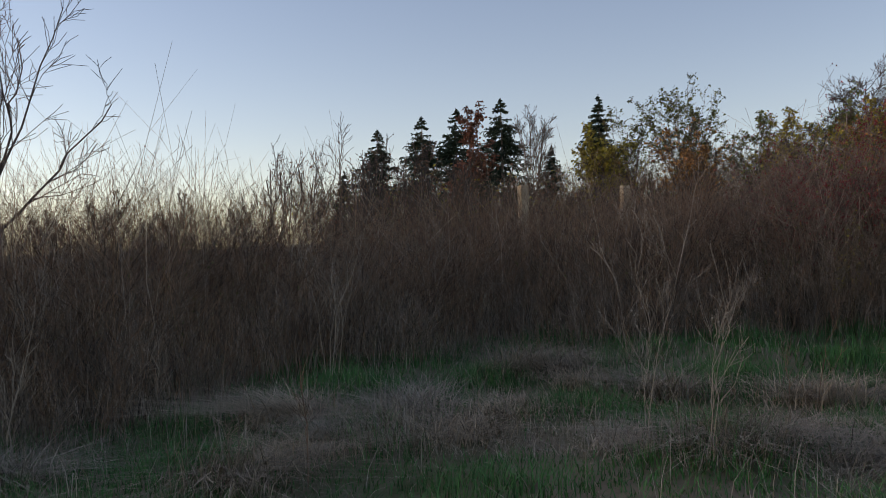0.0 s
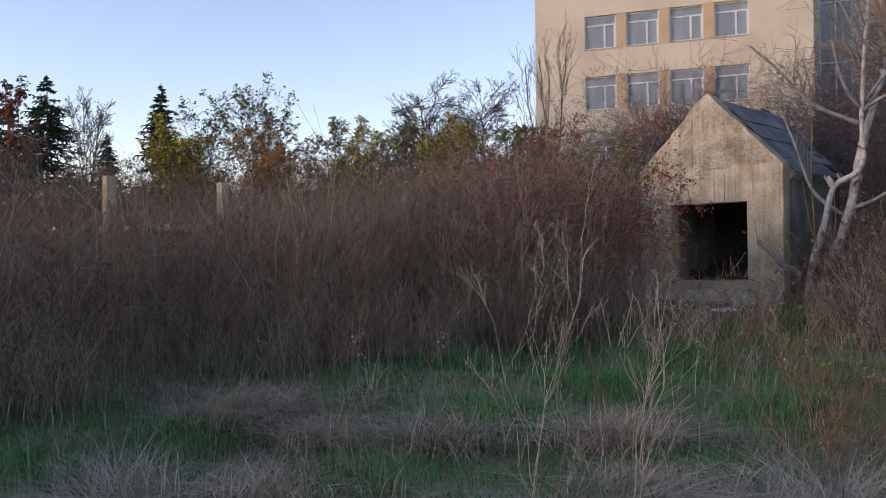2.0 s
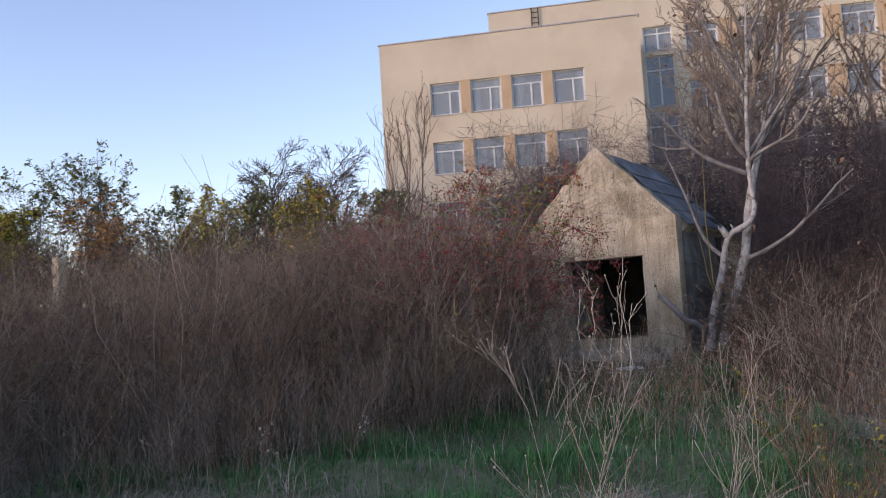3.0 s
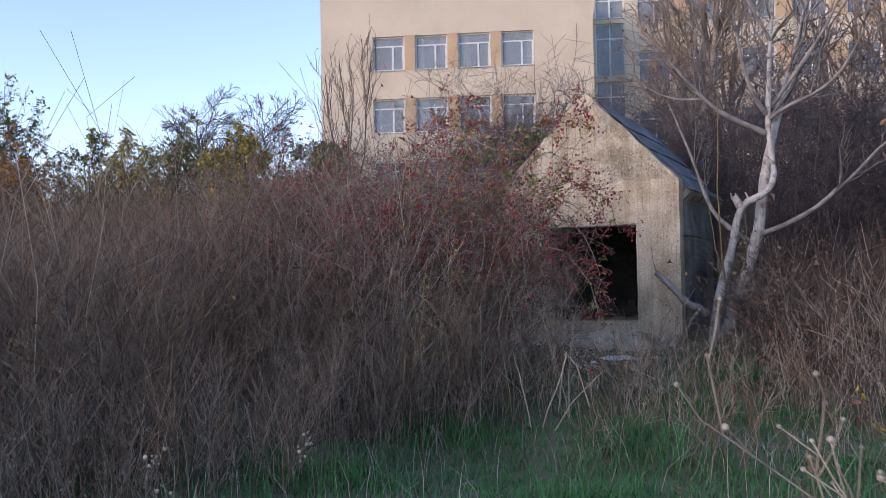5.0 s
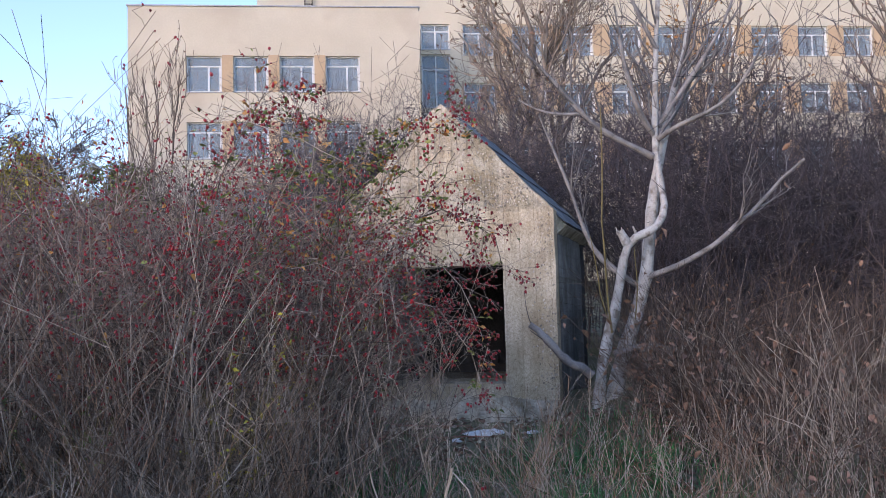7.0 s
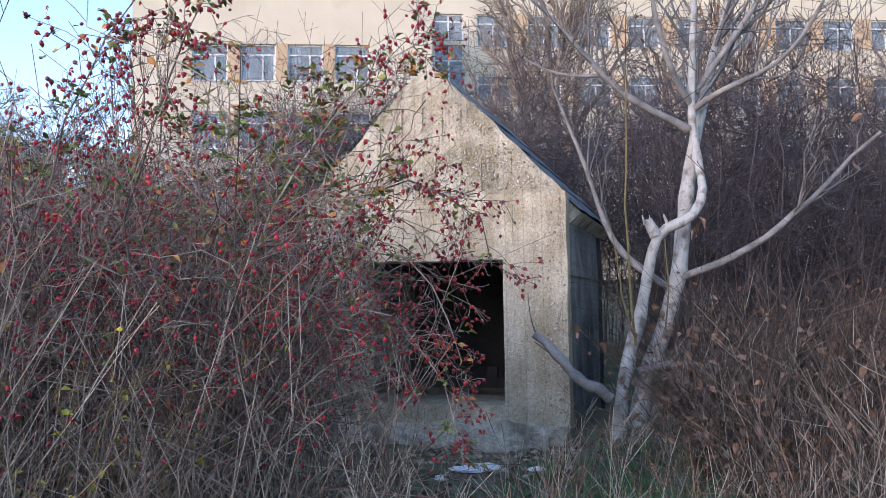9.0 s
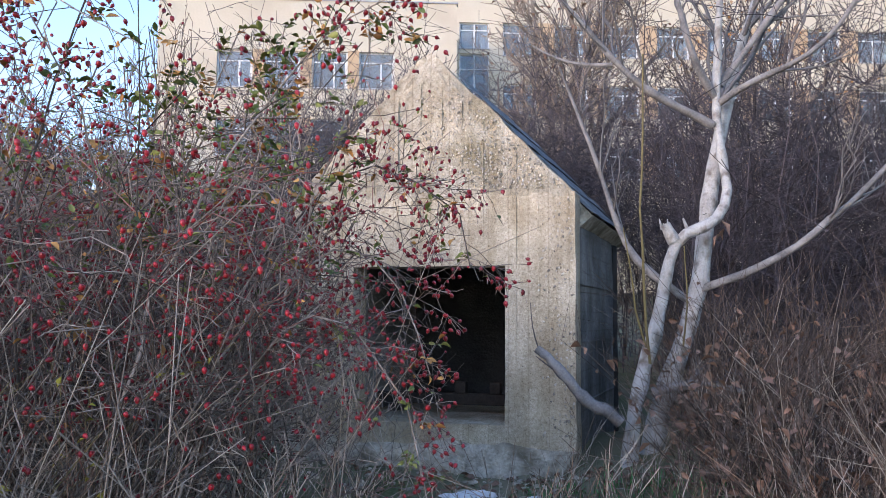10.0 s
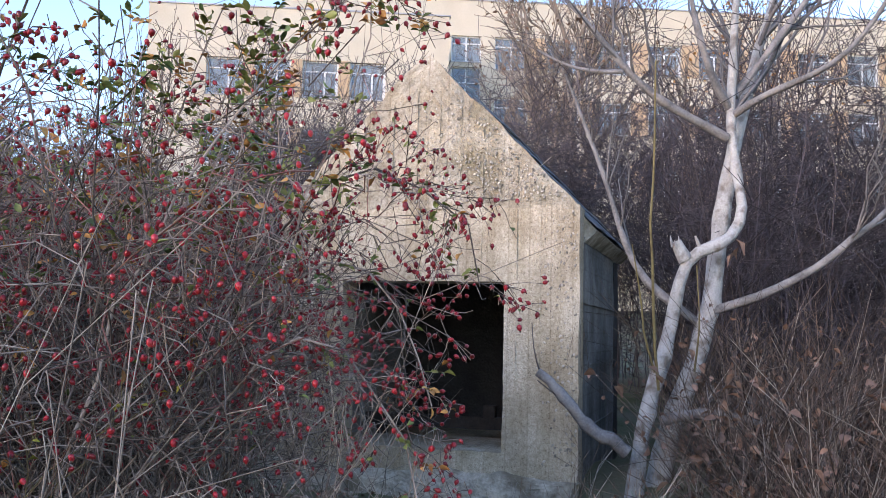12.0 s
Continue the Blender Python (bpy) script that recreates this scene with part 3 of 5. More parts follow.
def block(name, label, dist, s0, s1, roof, depth, cols, rows, style, extra=()):
    """A wing of the building: walls with real openings, piers, windows, parapet."""
    b = empty(name, label, "building", at=facade_m(dist))
    base, th = 1.0, 0.35
    holes = [(x0, x1, z0, z1) for (x0, x1) in cols for (z0, z1) in rows] + list(extra)
    xs = sorted(set([s0, s1] + [h[0] for h in holes] + [h[1] for h in holes]))
    for a, c in zip(xs[:-1], xs[1:]):
        here = sorted([h for h in holes if h[0] <= a + 1e-6 and h[1] >= c - 1e-6], key=lambda h: h[2])
        z = base
        for h in here:
            part("wall_panel", box((a, 0, z), (c, th, h[2])), M_PLASTER, b)
            z = h[3]
        part("wall_panel", box((a, 0, z), (c, th, roof)), M_PLASTER, b)
    part("side_wall", box((s0, th + 0.003, base), (s0 + th, depth, roof)), M_PLASTER, b)
    part("side_wall", box((s1 - th, th + 0.003, base), (s1, depth, roof)), M_PLASTER, b)
    part("rear_wall", box((s0, depth + 0.003, base), (s1, depth + th, roof)), M_PLASTER, b)
    part("roof", box((s0 + th + 0.003, th + 0.003, roof - 0.6), (s1 - th - 0.003, depth, roof - 0.35)), M_ROOF, b)
    part("coping", box((s0 - 0.06, -0.06, roof + 0.003), (s1 + 0.06, th + 0.06, roof + 0.07)), M_SHEETMETAL, b)
    part("coping", box((s0 - 0.06, th + 0.065, roof + 0.003), (s0 + th + 0.06, depth, roof + 0.07)), M_SHEETMETAL, b)
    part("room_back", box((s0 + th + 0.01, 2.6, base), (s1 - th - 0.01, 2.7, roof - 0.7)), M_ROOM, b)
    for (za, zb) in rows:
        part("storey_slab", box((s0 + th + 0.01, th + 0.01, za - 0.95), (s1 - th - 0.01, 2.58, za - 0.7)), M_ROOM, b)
    k = 0
    for (z0, z1) in rows:
        for i, (x0, x1) in enumerate(cols):
            window_unit(b, x0, x1, z0, z1, style, k)
            k += 1
            if i + 1 < len(cols) and cols[i + 1][0] - x1 < 1.3:
                part("pier", box((x1 + 0.02, -0.012, z0 - 0.02), (cols[i + 1][0] - 0.02, -0.003, z1 + 0.04)), M_PIER, b, "orange painted pier between windows")
    for (x0, x1, z0, z1) in extra:
        window_unit(b, x0, x1, z0, z1, "grid", k)
        k += 1
    return b


WROWS = [(12.82, 14.63), (9.50, 11.31), (6.18, 7.99)]
wing = block("office_wing", "cream office building wing with rows of white windows", 47.0, -15.1, -0.78, 17.12, 9.0,
             [(-12.3 + 2.267 * i, -12.3 + 2.267 * i + 1.70) for i in range(4)], WROWS, "wing")
MROWS = [(16.2, 18.0), (12.8, 14.6), (9.4, 11.2)]
main = block("office_building", "long cream office building with white windows and orange piers", 52.0, -9.4, 46.0, 20.0, 14.0,
             [(2.1 + 2.86 * i, 2.1 + 2.86 * i + 1.85) for i in range(15)], MROWS, "main",
             extra=[(-0.3, 1.35, 16.55, 18.0), (-0.3, 1.35, 13.2, 16.25), (-0.3, 1.35, 9.8, 12.9)])
ladder = empty("roof_ladder", "short rusty ladder against the raised roof parapet", "ladder", at=facade_m(52.0))
for x in (-6.75, -6.35):
    part("rail", box((x - 0.03, -0.14, 17.2), (x + 0.03, -0.08, 20.0)), M_RUST, ladder)
for k in range(8):
    part("rung", box((-6.72, -0.13, 17.4 + 0.33 * k), (-6.38, -0.09, 17.44 + 0.33 * k)), M_RUST, ladder)

# ---------------------------------------------------------------- fence posts
for x, y, z in ((11.84, 19.9, 3.36), (8.71, 19.44, 3.28)):
    g = float(ground_z(x, y))
    bm = box((x - 0.10, y - 0.10, g - 0.1), (x + 0.10, y + 0.10, z))
    bmesh.ops.subdivide_edges(bm, edges=bm.edges[:], cuts=5, use_grid_fill=True)
    rough_up(bm, 0.012, 9, x)
    tagged(part("fence_post", bm, M_CONC), "weathered grey concrete fence post among the brush", "fence post", "fence posts")

# ---------------------------------------------------------------- walnut tree beside the hut
tree = empty("young_tree", "bare young tree with pale bark and broken stub", "tree", at=None)


def limb(name, sets, material, label="", sides=8):
    return place_mesh(name, tube_mesh(name, sets, sides), material, tree, label)


A = line([(9.87, 5.82, 0.72), (9.90, 5.78, 1.01), (9.90, 5.76, 1.21), (9.90, 5.70, 1.49), (9.95, 5.62, 1.79), (9.95, 5.56, 2.06), (9.95, 5.53, 2.25), (9.95, 5.48, 2.32), (9.98, 5.37, 2.35), (10.00, 5.26, 2.38), (10.05, 5.20, 2.52), (10.10, 5.21, 2.67), (10.15, 5.25, 2.91), (10.20, 5.26, 3.15), (10.20, 5.24, 3.45), (10.20, 5.22, 3.82), (10.25, 5.18, 4.39), (10.30, 5.14, 5.20)], 0.047, 0.010, 46, 0.004, 1)
B = line([(10.02, 5.70, 0.72), (10.05, 5.67, 1.02), (10.05, 5.61, 1.33), (10.08, 5.51, 1.57), (10.10, 5.44, 1.79), (10.15, 5.37, 2.04), (10.20, 5.34, 2.30), (10.25, 5.30, 2.60), (10.30, 5.25, 2.91), (10.40, 5.16, 3.27), (10.50, 5.06, 3.64), (10.60, 4.93, 4.10), (10.70, 4.84, 4.95)], 0.074, 0.010, 36, 0.005)
A[1][:] *= 1 + 0.09 * rng.normal(size=A[1].shape)
B[1][:] *= 1 + 0.06 * rng.normal(size=B[1].shape)
limb("trunk", [A, B], M_BARK, "pale grey forked trunk", 10)
STUB = line([(9.95, 5.51, 2.28), (9.94, 5.54, 2.33), (9.93, 5.56, 2.38)], 0.042, 0.028, 5)
limb("broken_stub", [STUB], M_BARK, "splintered stub of a broken limb")
for k in range(6):
    a = k * 1.05
    limb("splinter", [line([(9.93 + 0.02 * math.cos(a), 5.56 + 0.02 * math.sin(a), 2.35), (9.93 + 0.026 * math.cos(a), 5.57 + 0.026 * math.sin(a), 2.382 + 0.014 * (k % 3))], 0.011, 0.002, 3)], M_BARK, "", 4)
limb("spur", [line([(9.97, 5.43, 2.33), (9.95, 5.45, 2.385), (9.94, 5.46, 2.41)], 0.014, 0.006, 4)], M_BARK, "short dead spur", 6)
place_mesh("peeling_bark", leaf_mesh("peeling_bark", np.array([(10.0, 5.25, 2.40), (10.02, 5.23, 2.36), (10.0, 5.24, 2.33)]), 0.10, 0.35, 1.2), M_BROWNLEAF, tree, "curled flap of peeling brown bark")
limbs = []
limbs.append(line([(10.12, 5.36, 2.01), (10.10, 5.25, 2.04), (10.05, 4.96, 2.17), (10.00, 4.74, 2.32), (9.98, 4.50, 2.54), (9.98, 4.34, 2.73), (9.98, 4.15, 2.87)], 0.028, 0.010, 14, 0.004))
limbs.append(line([(10.12, 5.43, 1.93), (10.10, 5.55, 2.05), (10.10, 5.70, 2.10), (10.10, 5.80, 2.26), (10.10, 5.88, 2.49), (10.10, 5.96, 2.79), (10.10, 6.08, 3.09), (10.10, 6.19, 3.40)], 0.024, 0.008, 14))
limbs.append(line([(9.95, 5.64, 1.41), (9.90, 5.46, 1.47), (9.88, 5.30, 1.48), (9.85, 5.18, 1.44), (9.85, 5.13, 1.42)], 0.030, 0.010, 8))
limbs.append(line([(10.15, 5.28, 2.99), (10.10, 5.39, 3.06), (10.00, 5.58, 3.13), (9.95, 5.76, 3.27), (9.90, 5.92, 3.46), (9.90, 6.04, 3.63), (9.90, 6.17, 3.78), (9.85, 6.40, 4.01)], 0.029, 0.008, 14))
limbs.append(line([(10.20, 5.26, 3.17), (10.10, 5.36, 3.29), (10.00, 5.42, 3.49), (10.00, 5.48, 3.76), (9.95, 5.53, 4.21)], 0.024, 0.008, 10))
limbs.append(line([(10.20, 5.25, 3.13), (10.10, 5.09, 3.23), (10.00, 4.87, 3.27), (10.00, 4.67, 3.38), (9.95, 4.51, 3.60), (9.90, 4.35, 3.91)], 0.024, 0.008, 12))
limbs.append(line([(9.92, 5.85, 3.34), (9.90, 6.04, 3.34), (9.90, 6.22, 3.41), (9.90, 6.33, 3.49)], 0.014, 0.005, 7))
limbs.append(line([(10.25, 5.23, 3.26), (10.30, 5.08, 3.47), (10.30, 4.91, 3.70), (10.30, 4.69, 4.02), (10.30, 4.54, 4.38)], 0.026, 0.008, 10))
limbs.append(line([(10.20, 5.21, 3.89), (10.10, 5.36, 4.20), (10.00, 5.51, 4.57), (10.00, 5.64, 5.00)], 0.018, 0.006, 8))
limbs.append(line([(10.25, 5.17, 4.53), (10.20, 5.00, 4.83), (10.20, 4.78, 5.11)], 0.016, 0.006, 7))
for s in limbs:
    s[1][:] *= 1 + 0.10 * rng.normal(size=s[1].shape)
    limb("limb", [s], M_BARKDARK, "", 7)
LP = np.concatenate([line(list(s[0][0]), 1, 1, 14)[0] for s in limbs])
LR = np.concatenate([np.linspace(0.8 * s[1][0, 0], 0.8 * s[1][0, -1], 14)[None] for s in limbs])
T1 = sprout(LP, LR, 6, 0.25, 1.0, (25, 60), (0.25, 0.55), 0.5, 0.25, 0.05, 6)
T2 = sprout(*T1, 5, 0.3, 1.0, (25, 60), (0.25, 0.5), 0.6, 0.2, 0.05, 4, rmin=0.0016)
TA = sprout(A[0][:, 20:], A[1][:, 20:], 10, 0.1, 1.0, (30, 60), (0.25, 0.45), 0.5, 0.25, 0.05, 6)
TB = sprout(B[0][:, 16:], B[1][:, 16:], 10, 0.1, 1.0, (30, 60), (0.3, 0.5), 0.5, 0.25, 0.05, 6)
T3 = sprout(np.concatenate([TA[0], TB[0]]), np.concatenate([TA[1], TB[1]]), 5, 0.3, 1.0, (25, 55), (0.25, 0.5), 0.6, 0.2, 0.05, 4, rmin=0.0016)
limb("crown", [T1, T2, TA, TB, T3], M_CROWN, "fine bare twigs", 4)
STICK = line([(9.72, 5.81, 1.26), (9.70, 5.86, 1.31), (9.68, 5.98, 1.36), (9.66, 6.08, 1.48), (9.65, 6.16, 1.57), (9.65, 6.26, 1.66)], 0.038, 0.024, 18, 0.004)
STICK[1][:] *= 1 + 0.09 * rng.normal(size=STICK[1].shape)
limb("sawn_limb", [STICK], M_BARKDARK, "grey crooked limb with a broken end")
limb("sprig", [line([(9.65, 6.25, 1.65), (9.65, 6.29, 1.74), (9.65, 6.30, 1.92)], 0.005, 0.002, 5), line([(9.66, 6.12, 1.51), (9.62, 6.20, 1.57), (9.60, 6.26, 1.62)], 0.006, 0.003, 5)], M_BLACKTWIG, "thin dark sprig", 5)
SH = [line([(9.80, 5.65, 1.58), (9.78, 5.67, 1.97), (9.76, 5.70, 2.38), (9.75, 5.68, 2.78), (9.75, 5.66, 3.33)], 0.009, 0.005, 9, 0.004),
      line([(9.80, 5.67, 1.67), (9.76, 5.74, 1.96), (9.75, 5.78, 2.35)], 0.007, 0.003, 7, 0.004),
      line([(9.82, 5.47, 1.68), (9.80, 5.44, 1.97), (9.80, 5.45, 2.24)], 0.006, 0.003, 6, 0.004)]
limb("sucker_growth", SH, M_SHOOT, "upright yellow-green shoots", 5)
leafp, _ = path_at(T2[0], rng.uniform(0.3, 1, (len(T2[0]), 1)))
place_mesh("withered_leaves", leaf_mesh("withered_leaves", leafp.reshape(-1, 3)[::22], 0.07, 0.5, 0.8, fine=True), M_BROWNLEAF, tree, "few withered leaves hanging on")

# ---------------------------------------------------------------- dog rose
rose = empty("dog_rose_bush", "large tangled dog rose bush full of red hips", "bush", at=None)
rb = on_ground(scatter_in(330, [(6.55, 7.1), (6.9, 6.72), (7.8, 6.95), (8.9, 7.4), (9.4, 8.6), (8.6, 10.2), (7.0, 9.6), (6.4, 8.0)]))
n = len(rb)
hgt = rng.uniform(1.25, 2.1, n) + 0.12 * np.clip((rb[:, 0] - 7.6) / 0.8, 0, 1)
P0, R0 = stems(rb, hgt, 0.24, 0.0042, 8, 0.045, 0.4)
# long canes arch over and hang
arch = rng.uniform(0.1, 0.8, n)[:, None] * (np.linspace(0, 1, 8) ** 3)[None]
P0[:, :, 2] -= arch * hgt[:, None] * 0.5
# canes that reach across the opening of the hut
CAN = []
CAN.append(line([(7.15, 7.01, 0.90), (7.25, 6.86, 1.70), (7.40, 6.61, 2.30), (7.45, 6.41, 2.38), (7.45, 6.21, 2.25), (7.45, 6.08, 2.00)], 0.0065, 0.0022, 14, 0.012))
CAN.append(line([(7.05, 7.16, 0.90), (7.15, 6.96, 1.50), (7.35, 6.66, 2.05), (7.45, 6.46, 2.10), (7.45, 6.28, 1.90), (7.40, 6.21, 1.65)], 0.0065, 0.0022, 14, 0.012))
CAN.append(line([(6.95, 6.96, 0.90), (7.05, 6.76, 1.60), (7.15, 6.51, 1.90), (7.25, 6.31, 1.75), (7.25, 6.21, 1.45), (7.25, 6.16, 1.30)], 0.0065, 0.0022, 14, 0.012))
CAN.append(line([(6.85, 7.06, 0.90), (6.95, 6.91, 1.90), (7.05, 6.61, 2.53), (7.15, 6.38, 2.71), (7.20, 6.26, 2.79)], 0.0065, 0.0022, 14, 0.012))
CAN.append(line([(6.75, 7.26, 0.90), (6.70, 7.16, 1.90), (6.65, 7.01, 2.53), (6.65, 6.91, 2.74), (6.70, 6.86, 2.84)], 0.0065, 0.0022, 14, 0.012))
CAN.append(line([(6.55, 7.46, 0.90), (6.45, 7.36, 1.80), (6.45, 7.16, 2.48), (6.50, 7.06, 2.68), (6.55, 7.01, 2.79)], 0.0065, 0.0022, 14, 0.012))
# leafy canes that rise above the bush, and canes between the bush and the gable
LCAN = []
for tip in ((6.98, 6.68, 2.66), (7.12, 6.60, 2.70), (7.30, 6.80, 2.66), (7.15, 7.08, 2.72), (7.25, 6.36, 2.78), (7.45, 6.62, 2.72), (7.0, 6.9, 2.58), (8.0, 7.0, 2.75), (8.4, 7.2, 2.85), (8.8, 7.5, 2.9), (7.7, 7.3, 2.8)):
    x, y, z = tip
    LCAN.append(line([(x - 0.05, y + 0.45, 0.85), (x - 0.02, y + 0.40, 1.5), (x, y + 0.22, 2.1), (x, y + 0.05, z - 0.25), tip], 0.0055, 0.0018, 14, 0.012))
LP2, LR2 = np.concatenate([c[0] for c in LCAN]), np.concatenate([c[1] for c in LCAN])
CP, CR = np.concatenate([c[0] for c in CAN]), np.concatenate([c[1] for c in CAN])
place_mesh("cane_growth", tube_mesh("cane_growth", [(P0, R0), (CP, CR), (LP2, LR2)], 5), M_ROSESTEM, rose, "grey thorny arching canes")
S1 = sprout(P0, R0, 13, 0.12, 1.0, (25, 80), (0.18, 0.45), 0.65, 0.08, 0.10, 6, rmin=0.0019)
S2 = sprout(*S1, 5, 0.15, 1.0, (25, 80), (0.3, 0.6), 0.65, 0.0, 0.12, 4, rmin=0.0014)
C1 = sprout(CP, CR, 42, 0.3, 1.0, (25, 80), (0.08, 0.24), 0.4, -0.08, 0.07, 5, rmin=0.0014)
D1 = sprout(LP2, LR2, 6, 0.45, 1.0, (25, 70), (0.06, 0.18), 0.5, 0.1, 0.07, 5, rmin=0.0012)
C2 = sprout(*C1, 6, 0.2, 1.0, (25, 75), (0.25, 0.55), 0.6, -0.1, 0.06, 4, rmin=0.0011)
S1, S2, C1, C2 = ((a[k], b[k]) for a, b, k in ((p, r, np.hypot(p[:, :, 0] - 5.1, p[:, :, 1] - 5.6).min(1) > 1.6) for p, r in (S1, S2, C1, C2)))
half = rng.uniform(size=len(S1[0])) < 0.75
place_mesh("branchwork", tube_mesh("branchwork", [(S1[0][half], S1[1][half]), (C1[0], C1[1])]), M_ROSESTEM, rose)
place_mesh("young_growth", tube_mesh("young_growth", [(S1[0][~half], S1[1][~half])]), M_REDSTEM, rose, "reddish young shoots")
place_mesh("twiggery", tube_mesh("twiggery", [S2, C2, D1]), M_ROSESTEM, rose)


def hip_mesh(name, pos, length):
    """Egg-shaped hips hanging at the points pos, each with a dried calyx at the lower end."""
    prof = np.array([(0.0, 0.18), (0.2, 0.70), (0.6, 0.74), (0.92, 0.22), (1.12, 0.2)])
    N, K, S = len(pos), len(prof), 6
    d = rng.normal(size=(N, 3)) * 0.55 + np.array([0, 0, -0.7])
    L = np.broadcast_to(length, (N,)) * rng.uniform(0.7, 1.2, N)
    Pp = pos[:, None] + unit(d)[:, None] * (L[:, None] * prof[:, 0])[..., None]
    v, q = tubes(Pp, L[:, None] * prof[:, 1] * 0.5, S)
    me = mesh_of(name, v, q, smooth=True)
    ring = np.tile(np.repeat(np.arange(K - 1), S), N)
    me.materials.append(M_HIP)
    me.materials.append(M_CALYX)
    me.polygons.foreach_set("material_index", (ring >= 3).astype(np.int32))
    return me


tips = np.concatenate([D1[0][::2, -1], S2[0][:, -1], S2[0][:, -1] + rng.normal(size=(len(S2[0]), 3)) * 0.018, C2[0][:, -1], C2[0][:, 1], C2[0][:, -1] + rng.normal(size=(len(C2[0]), 3)) * 0.02])
zrel = tips[:, 2] - ground_z(tips[:, 0], tips[:, 1])
near_hut = np.hypot(tips[:, 0] - 7.0, tips[:, 1] - 6.7)
keep = (rng.uniform(size=len(tips)) < 0.66 * np.clip(0.34 * zrel, 0.16, 0.55) * np.clip(1.9 - 0.35 * near_hut, 0.45, 1.5)) & (zrel > 0.35)
tips = np.concatenate([tips[keep], C1[0][:126, -1], C1[0][:126, 3]])
tips = tips[np.argsort(np.hypot(tips[:, 0] - 6.2, tips[:, 1] - 6.0))]
shapes = [hip_mesh("rose_hip", np.zeros((1, 3)), 0.0185) for _ in range(6)]
for i, p in enumerate(tips[:300]):
    place_mesh("rose_hip", shapes[i % 6], M_HIP, rose, "", Matrix.Translation(p))
rest = tips[300:10000]
tagged(place_mesh("rose_hips", hip_mesh("rose_hips", rest, 0.017), M_HIP, rose, "scattered red rose hips"), kind="stuff")
lp = np.concatenate([path_at(S2[0], rng.uniform(0.2, 1, (len(S2[0]), 1)))[0].reshape(-1, 3), path_at(C2[0], rng.uniform(0.2, 1, (len(C2[0]), 2)))[0].reshape(-1, 3)])
zr = lp[:, 2] - ground_z(lp[:, 0], lp[:, 1])
lp = lp[rng.uniform(size=len(lp)) < np.clip((zr - 0.9) * 0.32, 0.035, 0.5)]
lp = lp[np.hypot(lp[:, 0] - 5.1, lp[:, 1] - 5.6) > 1.3]
k1 = rng.uniform(size=len(lp)) < 0.7
place_mesh("leaves", leaf_mesh("leaves", lp[k1], 0.028, 0.55, 0.2, fine=True), M_ROSELEAF, rose, "fading green leaflets")
place_mesh("autumn_leaves", leaf_mesh("autumn_leaves", lp[~k1], 0.030, 0.55, 0.3, fine=True), M_AUTUMN, rose, "orange autumn leaflets")

# pinnate leaves on the upper ends of the long canes
LW = np.concatenate([CP, LP2, LP2])
lb, lt = (a.reshape(-1, 3) for a in path_at(LW, rng.uniform(0.62, 1.0, (len(LW), 8))))
d1, d2 = (a.reshape(-1, 3) for a in path_at(D1[0], rng.uniform(0.3, 1.0, (len(D1[0]), 2))))
lb, lt = np.concatenate([lb, d1]), np.concatenate([lt, d2])
ax = unit(unit(np.cross(lt, unit(rng.normal(size=lt.shape)))) + 0.4 * lt + np.array([0, 0, 0.1]))
sd = unit(np.cross(ax, rng.normal(size=ax.shape) * 0.4 + np.array([0, 0, 1.0])))
spot, way = [], []
for f, sg in ((0.4, 1), (0.4, -1), (0.7, 1), (0.7, -1), (1.0, 0)):
    spot.append(lb + ax * 0.065 * f)
    way.append(ax * 0.6 + sd * sg if sg else ax)
spot, way = np.concatenate(spot), np.concatenate(way)
turned = np.tile(rng.uniform(size=len(lb)) < 0.28, 5)
RP = np.stack([lb, lb + ax * 0.035, lb + ax * 0.07], 1)
tagged(place_mesh("leaf_stalks", tube_mesh("leaf_stalks", [(RP, np.full((len(RP), 3), 0.0007))]), M_ROSELEAF, rose), kind="stuff")
place_mesh("pinnate_leaves", leaf_mesh("pinnate_leaves", spot[~turned], 0.030, 0.55, way=way[~turned], fine=True), M_ROSELEAF, rose, "feathered green rose leaves")
place_mesh("orange_pinnate_leaves", leaf_mesh("orange_pinnate_leaves", spot[turned], 0.030, 0.55, way=way[turned], fine=True), M_AUTUMN, rose, "feathered rose leaves turned orange")

# ---------------------------------------------------------------- brown weed thicket
FRONT = [(-9, 5.5), (-4, 6.2), (-1, 7.15), (0.1, 7.8), (1.5, 8.7), (3.3, 8.7), (4.7, 7.6), (5.6, 7.6), (6.2, 7.2), (6.9, 8.6), (8.6, 10.3), (10.2, 9.0)]
STRIP = FRONT + [(11.5, 11.5), (9, 12.5), (5, 12.0), (2, 12.0), (-2, 10.5), (-6, 9.0), (-11, 8.5)]
DEEP = [(-14, 8.5), (-6, 8.8), (-2, 10.3), (2, 11.8), (5, 11.8), (9, 12.3), (12, 11), (20, 13), (26, 22), (10, 27), (-10, 26)]


